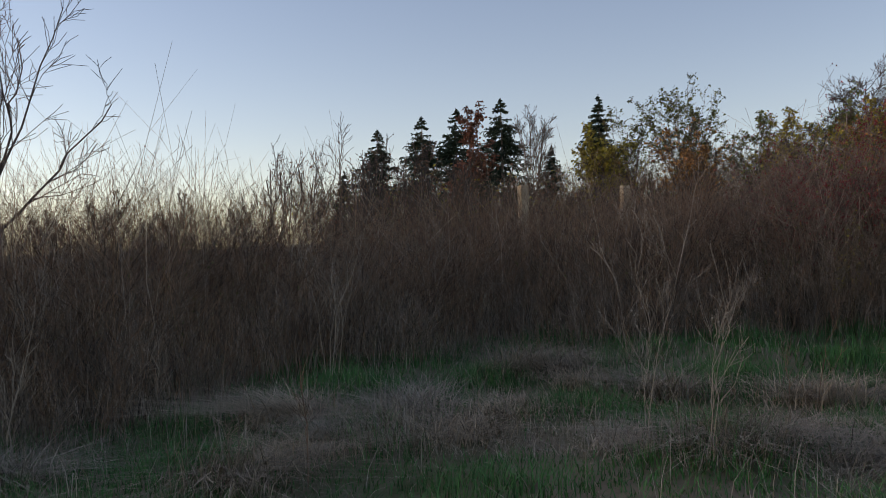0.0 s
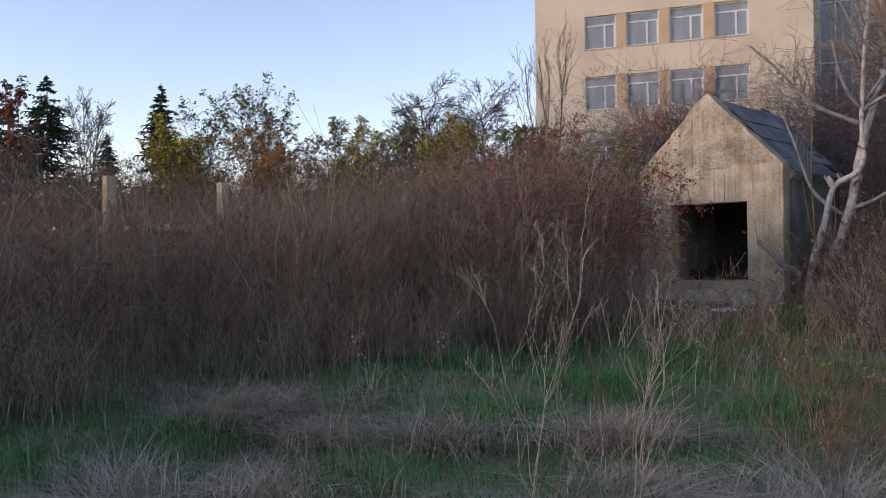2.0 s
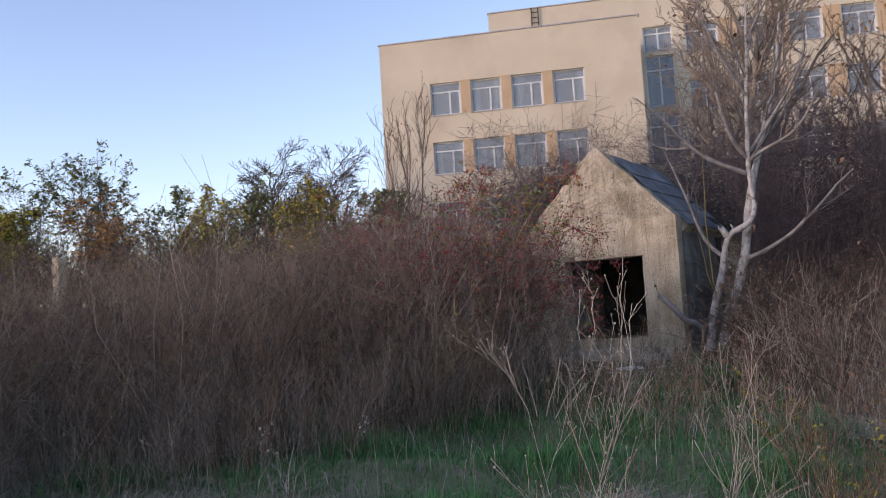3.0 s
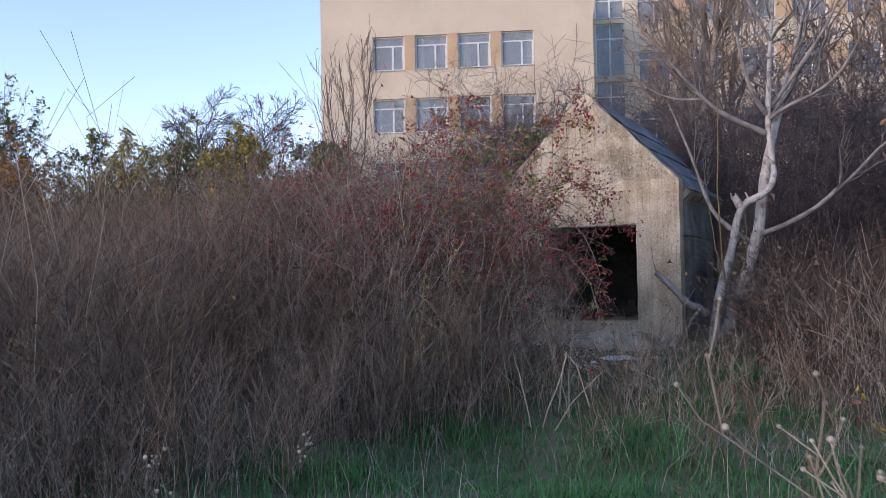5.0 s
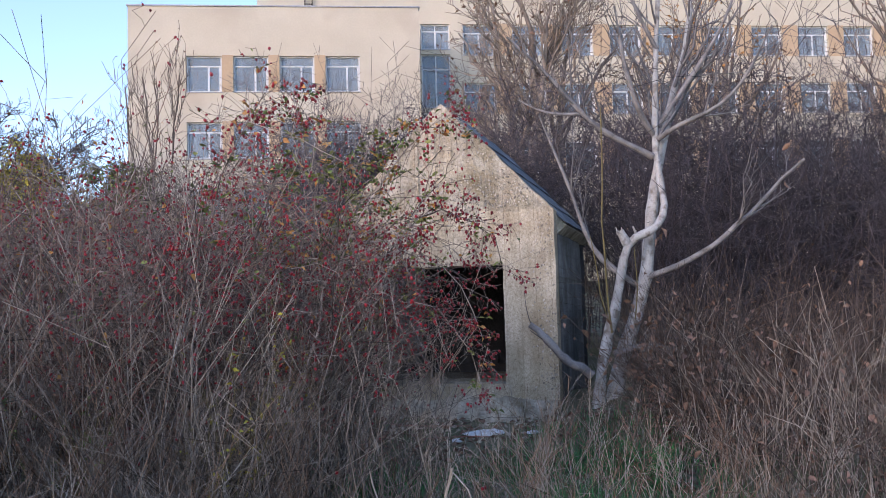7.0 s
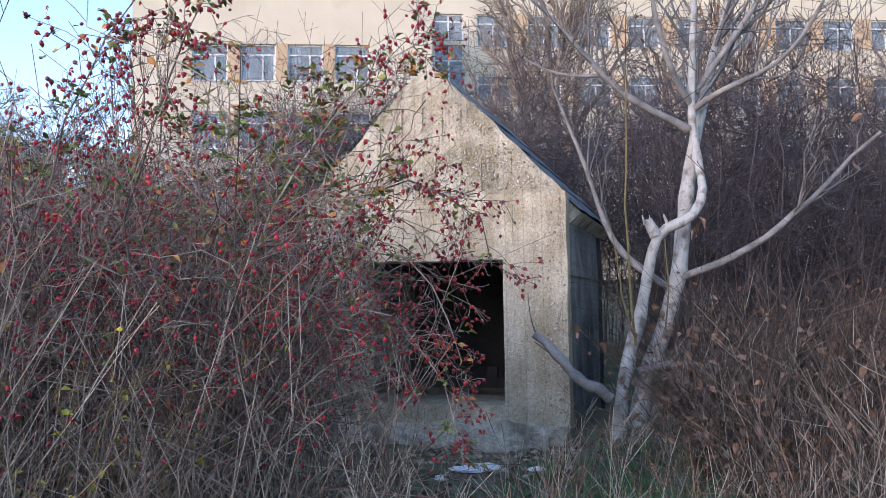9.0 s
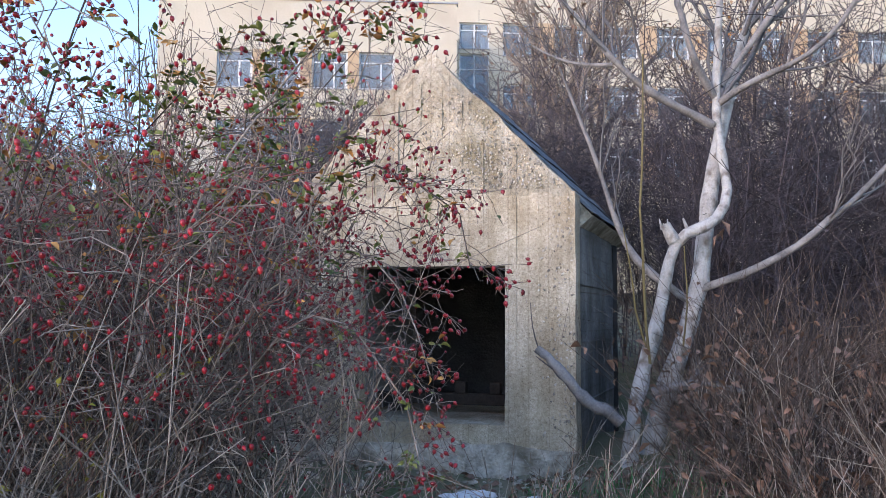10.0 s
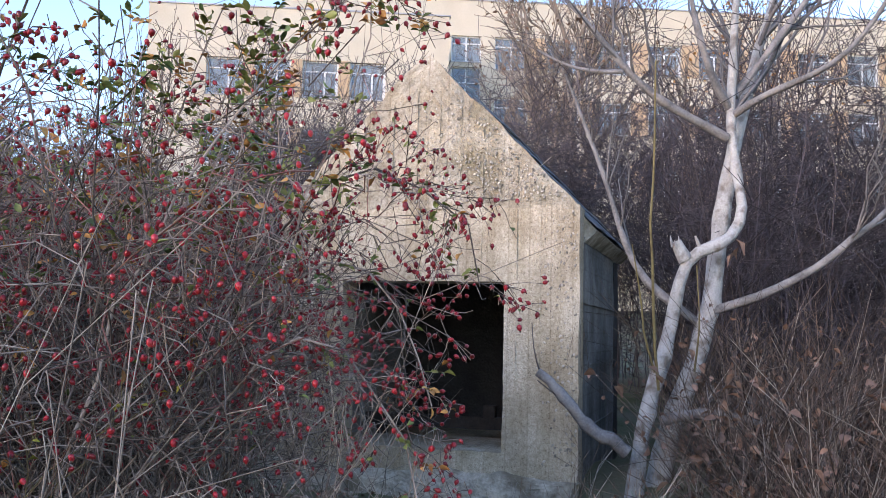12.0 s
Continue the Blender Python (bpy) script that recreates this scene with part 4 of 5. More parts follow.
def thicket(name, poly, count, h, material, r, spread, side, label, sides_len=(0.2, 0.5), K=4, ang=(20, 65), fleck=0, fleck_size=0.018, fleck_mat=None):
    xy = off_path(scatter_in(int(count * 1.6), poly), 0.75)
    clump = np.sin(2.7 * xy[:, 0] + 1.1 * xy[:, 1]) + np.sin(3.3 * xy[:, 1] - 1.9 * xy[:, 0] + 2.0) + 0.8 * np.sin(6.1 * xy[:, 0] + 4.7 * xy[:, 1])
    k = np.argsort(-(clump + rng.normal(size=len(xy)) * 0.9))[:count]
    b, clump = on_ground(xy[k]), clump[k]
    hh = rng.uniform(h[0], h[1], len(b)) * (1 + 0.14 * np.sin(1.3 * b[:, 0] + 0.8 * b[:, 1]) + 0.09 * clump)
    if h[1] > 1.2:
        hh *= 1 + 0.28 * np.clip((3.0 - b[:, 0]) / 4.0, 0, 1)
    P, R = stems(b, hh, spread, r, K, 0.07)
    sets = [(P, R)]
    if side:
        sets.append(sprout(P, R, side, 0.3, 1.0, ang, sides_len, 0.6, 0.15, 0.05, 2, rmin=0.0012))
    tk = tagged(place_mesh(name, tube_mesh(name, sets), material, None, label), category="brush", kind="stuff")
    if fleck:
        f = path_at(sets[1][0], rng.uniform(0.3, 1, (len(sets[1][0]), 1)))[0].reshape(-1, 3)
        f = f[rng.permutation(len(f))[:fleck]]
        tagged(place_mesh("withered_leaflet_growth", leaf_mesh("withered_leaflet_growth", f, fleck_size, 0.5, 0.2), fleck_mat), "tiny withered leaves and seed husks on the weeds", "foliage", kind="stuff")
    return tk, P


thicket("weed_thicket", STRIP, 3900, (0.5, 1.3), M_GREYWEED, 0.003, 0.32, 8, "dense thicket of withered grey-brown weed stems", ang=(30, 85), fleck=10000, fleck_mat=M_BROWNLEAF)
tk, TP = thicket("weed_thicket", STRIP, 4800, (0.6, 1.42), M_STEM, 0.003, 0.34, 8, "dense thicket of withered reddish-brown weed stems", ang=(25, 80), fleck=15000, fleck_mat=M_RUSSET)
tk2, TP2 = thicket("weed_thicket", DEEP, 4600, (0.75, 1.5), M_STEM, 0.005, 0.18, 6, "deep brush of withered brown weed stems", fleck=10000, fleck_size=0.035, fleck_mat=M_BROWNLEAF)
BELT = [(-9, 5.0), (-4, 5.7), (-1, 6.6), (0.3, 7.2), (1.6, 8.0), (2.6, 7.9), (3.4, 7.6), (4.4, 6.9), (5.4, 7.0), (6.2, 6.6), (7.2, 6.5), (6.8, 7.6), (5.4, 8.2), (3.4, 9.0), (1.4, 9.0), (-1, 7.8), (-4, 6.8), (-9, 6)]
thicket("grey_weeds", BELT, 1800, (0.2, 0.65), M_GREYWEED, 0.0026, 0.22, 9, "low grey-brown twiggy weeds along the edge of the thicket", (0.25, 0.6), fleck=9000, fleck_mat=M_GREYWEED)
thicket("brown_weeds", BELT, 900, (0.25, 0.75), M_STEM, 0.0026, 0.2, 8, "low reddish-brown weeds along the edge of the thicket", (0.25, 0.6))
thicket("dead_stalks", STRIP, 600, (0.8, 1.7), M_PALE, 0.004, 0.14, 3, "pale dead stalks standing among the brown weeds")

thicket("dead_stalks", [(5.9, 7.0), (6.6, 6.35), (7.6, 6.6), (8.2, 7.4), (7.4, 8.4), (6.2, 8.2)], 100, (0.6, 1.4), M_PALE, 0.0022, 0.16, 3, "pale straw stalks standing through the rose bush")
thicket("grey_weeds", [(5.9, 7.0), (6.6, 6.35), (7.6, 6.5), (8.6, 6.9), (7.4, 8.0), (6.2, 8.0)], 380, (0.3, 0.9), M_GREYWEED, 0.003, 0.3, 7, "grey twiggy weeds under the rose bush", ang=(30, 85))

fl = path_at(TP, rng.uniform(0.35, 0.95, (len(TP), 2)))[0].reshape(-1, 3)
fl = fl[np.sin(1.9 * fl[:, 0] + 0.7) + np.sin(1.6 * fl[:, 1] + 1.3 * fl[:, 2]) + rng.normal(size=len(fl)) * 0.4 > 0.9]
tagged(place_mesh("fading_green_foliage", leaf_mesh("fading_green_foliage", fl, 0.032, 0.5, 0.2), M_OLIVELEAF), "fading olive-green leaves among the weeds", "foliage", kind="stuff")

# ---------------------------------------------------------------- dark thorn thicket behind the hut
THORN = [(12.2, 5.7), (10.7, 5.6), (10.9, 4.9), (11.2, 3.6), (11.6, 1.0), (12.5, -3), (16.5, -4), (17.5, 4), (16.5, 11), (12.0, 9.5), (11.8, 8.0)]
bt = on_ground(scatter_in(1500, THORN))
PT, RT = stems(bt, rng.uniform(2.3, 3.35, len(bt)), 0.20, 0.0065, 6, 0.06)
Q1 = sprout(PT, RT, 14, 0.10, 1.0, (35, 100), (0.2, 0.42), 0.5, 0.05, 0.08, 4, rmin=0.0026)
Q2 = sprout(*Q1, 3, 0.15, 1.0, (30, 85), (0.3, 0.7), 0.7, 0.0, 0.06, 2, rmin=0.0022)


def outside(s):
    """Drops the tubes that would stand in the hut or the passage behind it."""
    p = s[0]
    hit = (p[:, :, 0] > 9.8) & (p[:, :, 0] < 15.3) & (p[:, :, 1] > 5.75) & (p[:, :, 1] < 8.1) & (p[:, :, 2] < np.where(p[:, :, 0] < 12.1, 3.6, 2.45))
    k = ~hit.any(1)
    return p[k], s[1][k]


Q1, Q2, PRT = outside(Q1), outside(Q2), outside((PT, RT))
PT, RT = PRT
tagged(place_mesh("thorn_thicket", tube_mesh("thorn_thicket", [(PT, RT), Q1, Q2]), M_DARKTWIG), "dense dark grey-purple leafless thorn thicket behind the hut", "brush", kind="stuff")

# ---------------------------------------------------------------- dry weeds and brambles beside the path
RIGHT = [(7.9, 4.9), (9.3, 5.3), (9.7, 5.5), (10.8, 5.6), (11.6, 4.6), (11.2, 0.5), (8.0, 1.0), (6.2, 2.6), (6.4, 4.0)]
thicket("dry_weeds", RIGHT, 700, (0.25, 0.8), M_GREYWEED, 0.003, 0.32, 7, "dry grey-brown weeds beside the tree", fleck=5000, fleck_mat=M_BROWNLEAF)
thicket("dry_weeds", RIGHT, 520, (0.3, 0.9), M_PALE, 0.0024, 0.3, 3, "dry straw-coloured weeds beside the tree")
_, BP = thicket("bramble", RIGHT, 1100, (0.3, 0.8), M_BRAMBLE, 0.0032, 0.45, 6, "brown bramble and dead weeds at the foot of the tree")
_, BP3 = thicket("bramble", [(9.5, 5.2), (11.0, 5.3), (11.5, 2.0), (9.6, 1.0), (8.6, 3.2)], 800, (0.5, 1.15), M_BRAMBLE, 0.0036, 0.5, 7, "taller brown bramble with withered leaves")
BP = np.concatenate([BP, BP3])
q = path_at(BP, rng.uniform(0.4, 1, (len(BP), 2)))[0].reshape(-1, 3)
tagged(place_mesh("withered_foliage", leaf_mesh("withered_foliage", q[rng.permutation(len(q))[:2600]], 0.055, 0.55, 0.8, fine=True), M_BROWNLEAF), "withered brown leaves hanging in the brambles", "foliage", kind="stuff")

_, BP4 = thicket("bramble", [(8.7, 5.0), (9.3, 5.4), (9.9, 5.55), (10.6, 5.4), (10.8, 4.0), (9.6, 3.4), (8.6, 3.9)], 420, (0.25, 1.0), M_BRAMBLE, 0.0034, 0.5, 6, "leafy brown bramble at the foot of the tree", ang=(30, 85))
q = path_at(BP4, rng.uniform(0.15, 1, (len(BP4), 4)))[0].reshape(-1, 3)
tagged(place_mesh("withered_foliage", leaf_mesh("withered_foliage", q, 0.055, 0.55, 0.6, fine=True), M_BROWNLEAF), "clusters of withered brown leaves by the tree", "foliage", kind="stuff")
LOW = [(6.2, 6.6), (7.2, 6.3), (9.6, 6.1), (9.6, 5.5), (8.4, 5.0), (7.4, 4.6), (6.2, 4.2), (6.0, 5.0), (5.8, 6.0)]
thicket("low_weeds", LOW, 220, (0.12, 0.5), M_STEM, 0.0024, 0.35, 6, "scattered low brown weeds in the grass before the hut")
thicket("low_weeds", LOW, 160, (0.15, 0.55), M_PALE, 0.002, 0.35, 5, "scattered pale dead weeds in the grass before the hut")
lit = on_ground(scatter_in(1000, [(8.2, 5.0), (9.9, 5.3), (9.92, 7.6), (8.6, 7.4), (7.8, 6.2)]), 0.012)
tagged(place_mesh("leaf_litter", leaf_mesh("leaf_litter", lit, 0.05, 0.6, 0.0, 0.12, fine=True), M_BROWNLEAF), "fallen brown leaves on bare soil before the hut", "leaf litter", kind="stuff")

rub = on_ground(np.column_stack([10.0 - abs(rng.normal(size=150)) * 0.22 - 0.08, rng.uniform(6.0, 7.9, 150)]), 0.004)
bm = bmesh.new()
for p in rub:
    r = float(rng.uniform(0.006, 0.028))
    bmesh.ops.create_icosphere(bm, subdivisions=1, radius=r, matrix=Matrix.Translation(p) @ Matrix.Rotation(r * 700, 4, "Z") @ Matrix.Diagonal((1.3, 0.9, 0.6, 1)))
rough_up(bm, 0.006, 40.0, 2.0)
tagged(part("rubble", bm, M_FOOT, None, "crumbs of broken concrete on the soil before the hut"), category="rubble", kind="stuff")

# ---------------------------------------------------------------- grass
NEAR = [(-3, 1.5), (-3, 6.6), (0.2, 7.9), (1.6, 8.9), (3.4, 8.9), (4.9, 7.9), (6.4, 7.3), (8.6, 6.6), (9.7, 6.3), (9.6, 5.2), (7.4, 4.6), (6.2, 2.5), (4.5, 1.0), (1.5, 0.0)]
gp1 = on_ground(scatter_in(90000, NEAR), -0.01)
patch = np.sin(1.7 * gp1[:, 0] + 0.6 * gp1[:, 1] + 0.5) + np.sin(2.3 * gp1[:, 1] - 1.1 * gp1[:, 0]) + 0.8 * np.sin(3.9 * gp1[:, 0] + 3.1 * gp1[:, 1]) + 0.5 * np.sin(7.3 * gp1[:, 0] - 6.1 * gp1[:, 1])
for x, y, rad, amount in ((5.0, 5.9, 1.2, 2.2), (7.0, 5.2, 1.2, 2.2), (0.3, 5.6, 1.1, 1.6), (1.6, 7.3, 0.8, 1.6), (3.6, 6.6, 0.7, 1.5), (8.6, 5.5, 0.7, 1.5), (4.4, 4.4, 0.9, 1.2), (2.9, 4.2, 0.9, -1.5), (2.3, 5.6, 1.0, -1.8), (3.5, 5.9, 0.7, 2.2), (3.8, 4.2, 0.6, 2.0), (1.0, 4.4, 0.8, 1.5), (0.6, 6.3, 0.8, 1.6), (3.1, 5.95, 0.5, 1.6), (3.2, 4.2, 0.5, 1.6), (5.4, 6.9, 0.6, 2.0), (5.5, 5.0, 0.6, 2.0), (8.9, 5.6, 0.5, 2.0), (2.4, 4.8, 0.45, -2.0), (1.7, 5.6, 0.5, -2.0), (3.5, 3.7, 0.5, -2.0), (4.1, 5.1, 0.35, -2.0)):
    patch += amount * np.exp(-((gp1[:, 0] - x) ** 2 + (gp1[:, 1] - y) ** 2) / rad ** 2)
green = patch + rng.normal(size=len(gp1)) * 0.8 > -1.2
tall = 0.5 + 0.5 * np.clip(np.sin(5.1 * gp1[:, 0] + 1.0) + np.sin(4.7 * gp1[:, 1]), 0, 2)
v, qd = blades(gp1[green], 0.17 * tall[green], 1.3, 0.0036)
tagged(place_mesh("green_grass", mesh_of("green_grass", v, qd), M_GRASS), "fresh green grass between the dry tufts", "grass", kind="stuff")
v, qd = blades(gp1[~green], 0.22 * tall[~green], 2.4, 0.0028)
tagged(place_mesh("grey_grass", mesh_of("grey_grass", v, qd), M_GREYDRY), "matted grey dead grass", "grass", kind="stuff")
loose = on_ground(off_path(scatter_in(2800, NEAR), 0.4))
v, qd = blades(loose, 0.36, 1.6, 0.0018, 4)
tagged(place_mesh("straw", mesh_of("straw", v, qd), M_PALE), "loose pale straw standing through the grass", "grass", kind="stuff")
# dry tufts, each a thing of its own
tuft_at = scatter_in(30, [(-2, 3), (-1.5, 6.2), (1.4, 7.8), (3.2, 7.4), (5.2, 6.3), (8.2, 5.6), (7.0, 4.4), (5.8, 2.6), (3.6, 1.8), (0.6, 2.2)])
tuft_at = off_path(tuft_at, 0.8)
tuft_at = tuft_at[(np.hypot(tuft_at[:, 0] - 5.0, tuft_at[:, 1] - 5.9) > 0.9) & (np.hypot(tuft_at[:, 0] - 7.0, tuft_at[:, 1] - 5.2) > 0.9)]
tuft_at = np.concatenate([tuft_at, np.array([(3.36, 5.75), (3.99, 5.05), (2.37, 4.70), (1.62, 6.26), (1.77, 5.60), (3.52, 3.72), (2.9, 7.33), (4.2, 4.95), (2.2, 5.9), (1.1, 5.8), (2.8, 4.4)])])
shapes = []
for k in range(7):
    a = rng.normal(size=(500, 2)) * rng.uniform(0.10, 0.2)
    vb, qb = blades(np.column_stack([a, np.zeros(len(a))]), rng.uniform(0.26, 0.44), rng.uniform(1.6, 2.8), 0.003, 4, comb=None if k % 3 else k * 0.9)
    shapes.append(mesh_of("dry_grass_tuft", vb, qb))
for i, (x, y) in enumerate(tuft_at):
    t = place_mesh("dry_grass_tuft", shapes[i % 7], M_DRY if i % 7 % 2 else M_GREYDRY, None, "", Matrix.Translation((x, y, float(ground_z(x, y)) - 0.01)) @ Matrix.Rotation(i * 0.37, 4, "Z") @ Matrix.Diagonal((1.0 + 0.08 * (i % 6), 1.0 + 0.07 * (i % 5), 0.45 + 0.10 * (i % 5), 1)))
    tagged(t, "slumped tuft of dry straw-coloured grass", "grass tuft", "dry grass tufts")


def weed(name, label, x, y, h, n, material, heads=0, head_r=0.008, head_mat=None, spread=0.14, r=0.004, leaf=None, leaf_n=0):
    """A single branching weed: stalk, side shoots and, where it has them, seed heads or leaves."""
    g = float(ground_z(x, y))
    w = empty(name, label, "weed", at=(x, y, g - 0.02))
    base = np.column_stack([rng.normal(size=(n, 2)) * 0.05, np.zeros(n)])
    P, R = stems(base, rng.uniform(0.7, 1.0, n) * h, spread, r, 7, 0.03)
    for k in range(n):
        place_mesh("stalk", tube_mesh("stalk", [(P[k:k + 1], R[k:k + 1])], 5), material, w)
    U1 = sprout(P, R, 9, 0.25, 1.0, (20, 50), (0.15, 0.4), 0.6, 0.25, 0.05, 5, rmin=0.0011)
    U2 = sprout(*U1, 4, 0.3, 1.0, (20, 55), (0.25, 0.5), 0.7, 0.15, 0.06, 3, rmin=0.0009)
    tagged(place_mesh("shoot_growth", tube_mesh("shoot_growth", [U1, U2]), material, w), kind="stuff")
    if heads:
        tip = np.concatenate([P[:, -1], U1[0][:, -1], U2[0][:, -1]])[:heads]
        prof = np.array([(-1, 0.1), (-0.6, 0.85), (0, 1.0), (0.6, 0.8), (1, 0.1)])
        hr = head_r * rng.uniform(0.6, 1.2, len(tip))
        HP = tip[:, None] + np.array([0, 0, 1.0]) * (hr[:, None] * prof[:, 0])[..., None]
        tagged(place_mesh("seed_growth", tube_mesh("seed_growth", [(HP, hr[:, None] * prof[:, 1])], 6), head_mat or material, w, "dried seed heads"), kind="stuff")
    if leaf:
        q = path_at(U1[0], rng.uniform(0.2, 1, (len(U1[0]), 3)))[0].reshape(-1, 3)[:leaf_n]
        tagged(place_mesh("foliage", leaf_mesh("foliage", q, 0.03, 0.5, 0.2), leaf, w), kind="stuff")
    return w


weed("pale_weed", "tall pale branching dead weed in the grass", 2.32, 4.42, 1.3, 3, M_PALE, 130, 0.003, M_PALE, 0.16, 0.0019)
weed("pale_weed", "pale broken dead weed beside the path", 2.4, 4.15, 1.2, 2, M_PALE, 60, 0.004, M_GREYWEED, 0.22, 0.0019)
weed("pale_weed", "pale branching weed before the rose bush", 6.9, 6.35, 0.8, 4, M_PALE, 20, 0.004, M_GREYWEED, 0.3)
weed("pale_weed", "bent pale weed stalks before the hut", 7.1, 5.9, 0.55, 4, M_PALE, 0, 0.004, None, 0.45)
fork = empty("broken_stalk", "bleached broken forked stalk standing before the rose bush", "weed", at=None)
for pts in (((6.4, 6.40, 0.70), (6.4, 6.44, 0.90), (6.38, 6.50, 1.16)), ((6.42, 6.33, 0.70), (6.4, 6.22, 0.96), (6.36, 6.14, 1.17), (6.34, 6.08, 1.10), (6.3, 6.0, 0.86)), ((6.44, 6.26, 0.68), (6.4, 6.12, 0.88), (6.38, 5.94, 1.05)), ((6.36, 6.15, 1.17), (6.42, 6.20, 1.02), (6.46, 6.24, 0.80))):
    place_mesh("stalk", tube_mesh("stalk", [line(pts, 0.005, 0.003, 8, 0.003, 0)], 6), M_PALE, fork)
weed("tall_stalk", "thin tall pale stalks at the thicket edge", 1.35, 7.5, 1.35, 4, M_PALE, 16, 0.006, M_STEM, 0.16, 0.003)
weed("tall_stalk", "thin tall pale stalks at the thicket edge", -0.9, 6.7, 1.3, 3, M_PALE, 12, 0.006, M_STEM, 0.16, 0.003)
weed("dark_stalk", "slender dark weed stalk in the meadow", 0.75, 5.2, 0.95, 1, M_STEM, 6, 0.005, M_STEM, 0.06, 0.0035)
weed("dark_stalk", "slender dark weed stalk in the meadow", 3.75, 4.9, 0.8, 2, M_STEM, 6, 0.005, M_STEM, 0.12, 0.0035)
weed("woolly_weed", "low weed with whitish woolly seed heads", 4.1, 7.15, 0.36, 5, M_GREYWEED, 14, 0.008, M_PALE, 0.2, 0.0025)
weed("woolly_weed", "low weed with whitish woolly seed heads", 4.7, 6.9, 0.32, 4, M_GREYWEED, 12, 0.008, M_PALE, 0.2, 0.0025)
for x, y in ((4.25, 3.95), (4.7, 3.6), (4.9, 4.15), (5.4, 3.5)):
    weed("yellow_bramble", "low bramble with a few yellow leaves", x, y, 0.62, 14, M_STEM, 0, 0, None, 0.5, 0.003, M_YELLOWLEAF, 60)
weed("leafy_shoot", "young shoots with yellow-green leaves in the rose bush", 6.3, 7.15, 1.15, 5, M_SHOOT, 0, 0, None, 0.25, 0.003, M_YELLOWLEAF, 130)
weed("leafy_shoot", "young shoots with yellow-green leaves in the rose bush", 6.0, 7.6, 0.9, 4, M_SHOOT, 0, 0, None, 0.25, 0.003, M_OLIVELEAF, 110)
weed("dandelion_clump", "low leafy green weed by the hut", 8.1, 5.35, 0.30, 12, M_GRASS, 0, 0, None, 0.45, 0.003, M_GRASS, 300)
for x, y, h in ((6.9, 7.9, 2.15), (7.15, 8.1, 2.3), (7.3, 7.75, 2.2), (6.6, 8.4, 2.1), (5.9, 9.2, 2.1), (6.2, 9.4, 2.2), (7.6, 8.3, 2.3)):
    weed("teasel_stalk", "tall dead stalks with small round seed heads", x, y, h * 0.8, 3, M_GREYWEED, 14, 0.009, M_GREYWEED, 0.10, 0.0025)


# ---------------------------------------------------------------- litter
def crumple(name, x, y, sx, sy, sz, material, seed, label, cat="litter"):
    bm = bmesh.new()
    bmesh.ops.create_icosphere(bm, subdivisions=3, radius=1)
    g = float(ground_z(x, y))
    for vv in bm.verts:
        w = noise.noise_vector(vv.co * 2.1 + Vector((seed, 0, 0))) * 0.45
        vv.co = Vector(((vv.co.x + w.x) * sx, (vv.co.y + w.y) * sy, max(-0.2, vv.co.z + w.z) * sz))
    ob = part(name, bm, material)
    ob.matrix_basis = Matrix.Translation((x, y, g + 0.3 * sz)) @ Matrix.Rotation(seed, 4, "Z")
    return tagged(ob, label, cat, "litter before the hut")


crumple("crumpled_paper", 9.55, 6.62, 0.07, 0.16, 0.035, M_PAPER, 0.4, "crumpled white paper lying before the hut")
crumple("paper_scrap", 9.35, 6.80, 0.04, 0.06, 0.02, M_PAPER, 2.0, "small white paper scrap on the ground")
crumple("paper_scrap", 9.5, 6.25, 0.03, 0.05, 0.02, M_PAPER, 3.1, "small white paper scrap on the ground")
crumple("plastic_cup", 7.6, 5.68, 0.05, 0.06, 0.05, M_PAPER, 5.0, "crushed white plastic cup in the grass")
crumple("plastic_wrapper", 7.5, 7.35, 0.05, 0.09, 0.03, M_PAPER, 6.3, "dirty white plastic wrapper under the bush")
crumple("bottle_cap", 7.2, 7.3, 0.025, 0.025, 0.02, M_BLUE, 1.0, "bright blue plastic cap under the bush")


# ---------------------------------------------------------------- trees beyond
def spruce(at, height, width, label):
    x, y = at
    g = float(ground_z(x, y))
    sp = empty("spruce", label, "tree", "spruces", at=(x, y, g - 0.1))
    tr = line([(0, 0, 0), (0.05, 0, height * 0.5), (0, 0, height)], 0.16, 0.02, 8)
    place_mesh("trunk", tube_mesh("trunk", [tr], 7), M_BARKBROWN, sp)
    n = 210
    z = height * (0.06 + 0.93 * rng.uniform(0, 1, n) ** 0.8)
    ln = width * (1 - z / height) ** 0.85 * rng.uniform(0.55, 1.1, n) + 0.05
    az = rng.uniform(0, 2 * np.pi, n)
    s = np.linspace(0, 1, 5)
    BP_ = np.zeros((n, 5, 3))
    BP_[:, :, 0] = np.cos(az)[:, None] * ln[:, None] * s
    BP_[:, :, 1] = np.sin(az)[:, None] * ln[:, None] * s
    BP_[:, :, 2] = z[:, None] + ln[:, None] * (0.12 * s - 0.42 * s ** 2 + 0.22 * s ** 4)
    BR_ = np.full((n, 5), 0.03) * (1 - 0.7 * s)
    tw = sprout(BP_, BR_, 15, 0.08, 1.0, (35, 75), (0.18, 0.34), 1.0, -0.25, 0.06, 3, tip=0.5, rmin=0.036)
    place_mesh("crown", tube_mesh("crown", [(BP_, BR_ + 0.02), tw]), M_NEEDLE, sp, "drooping dark green needled boughs")
    return sp


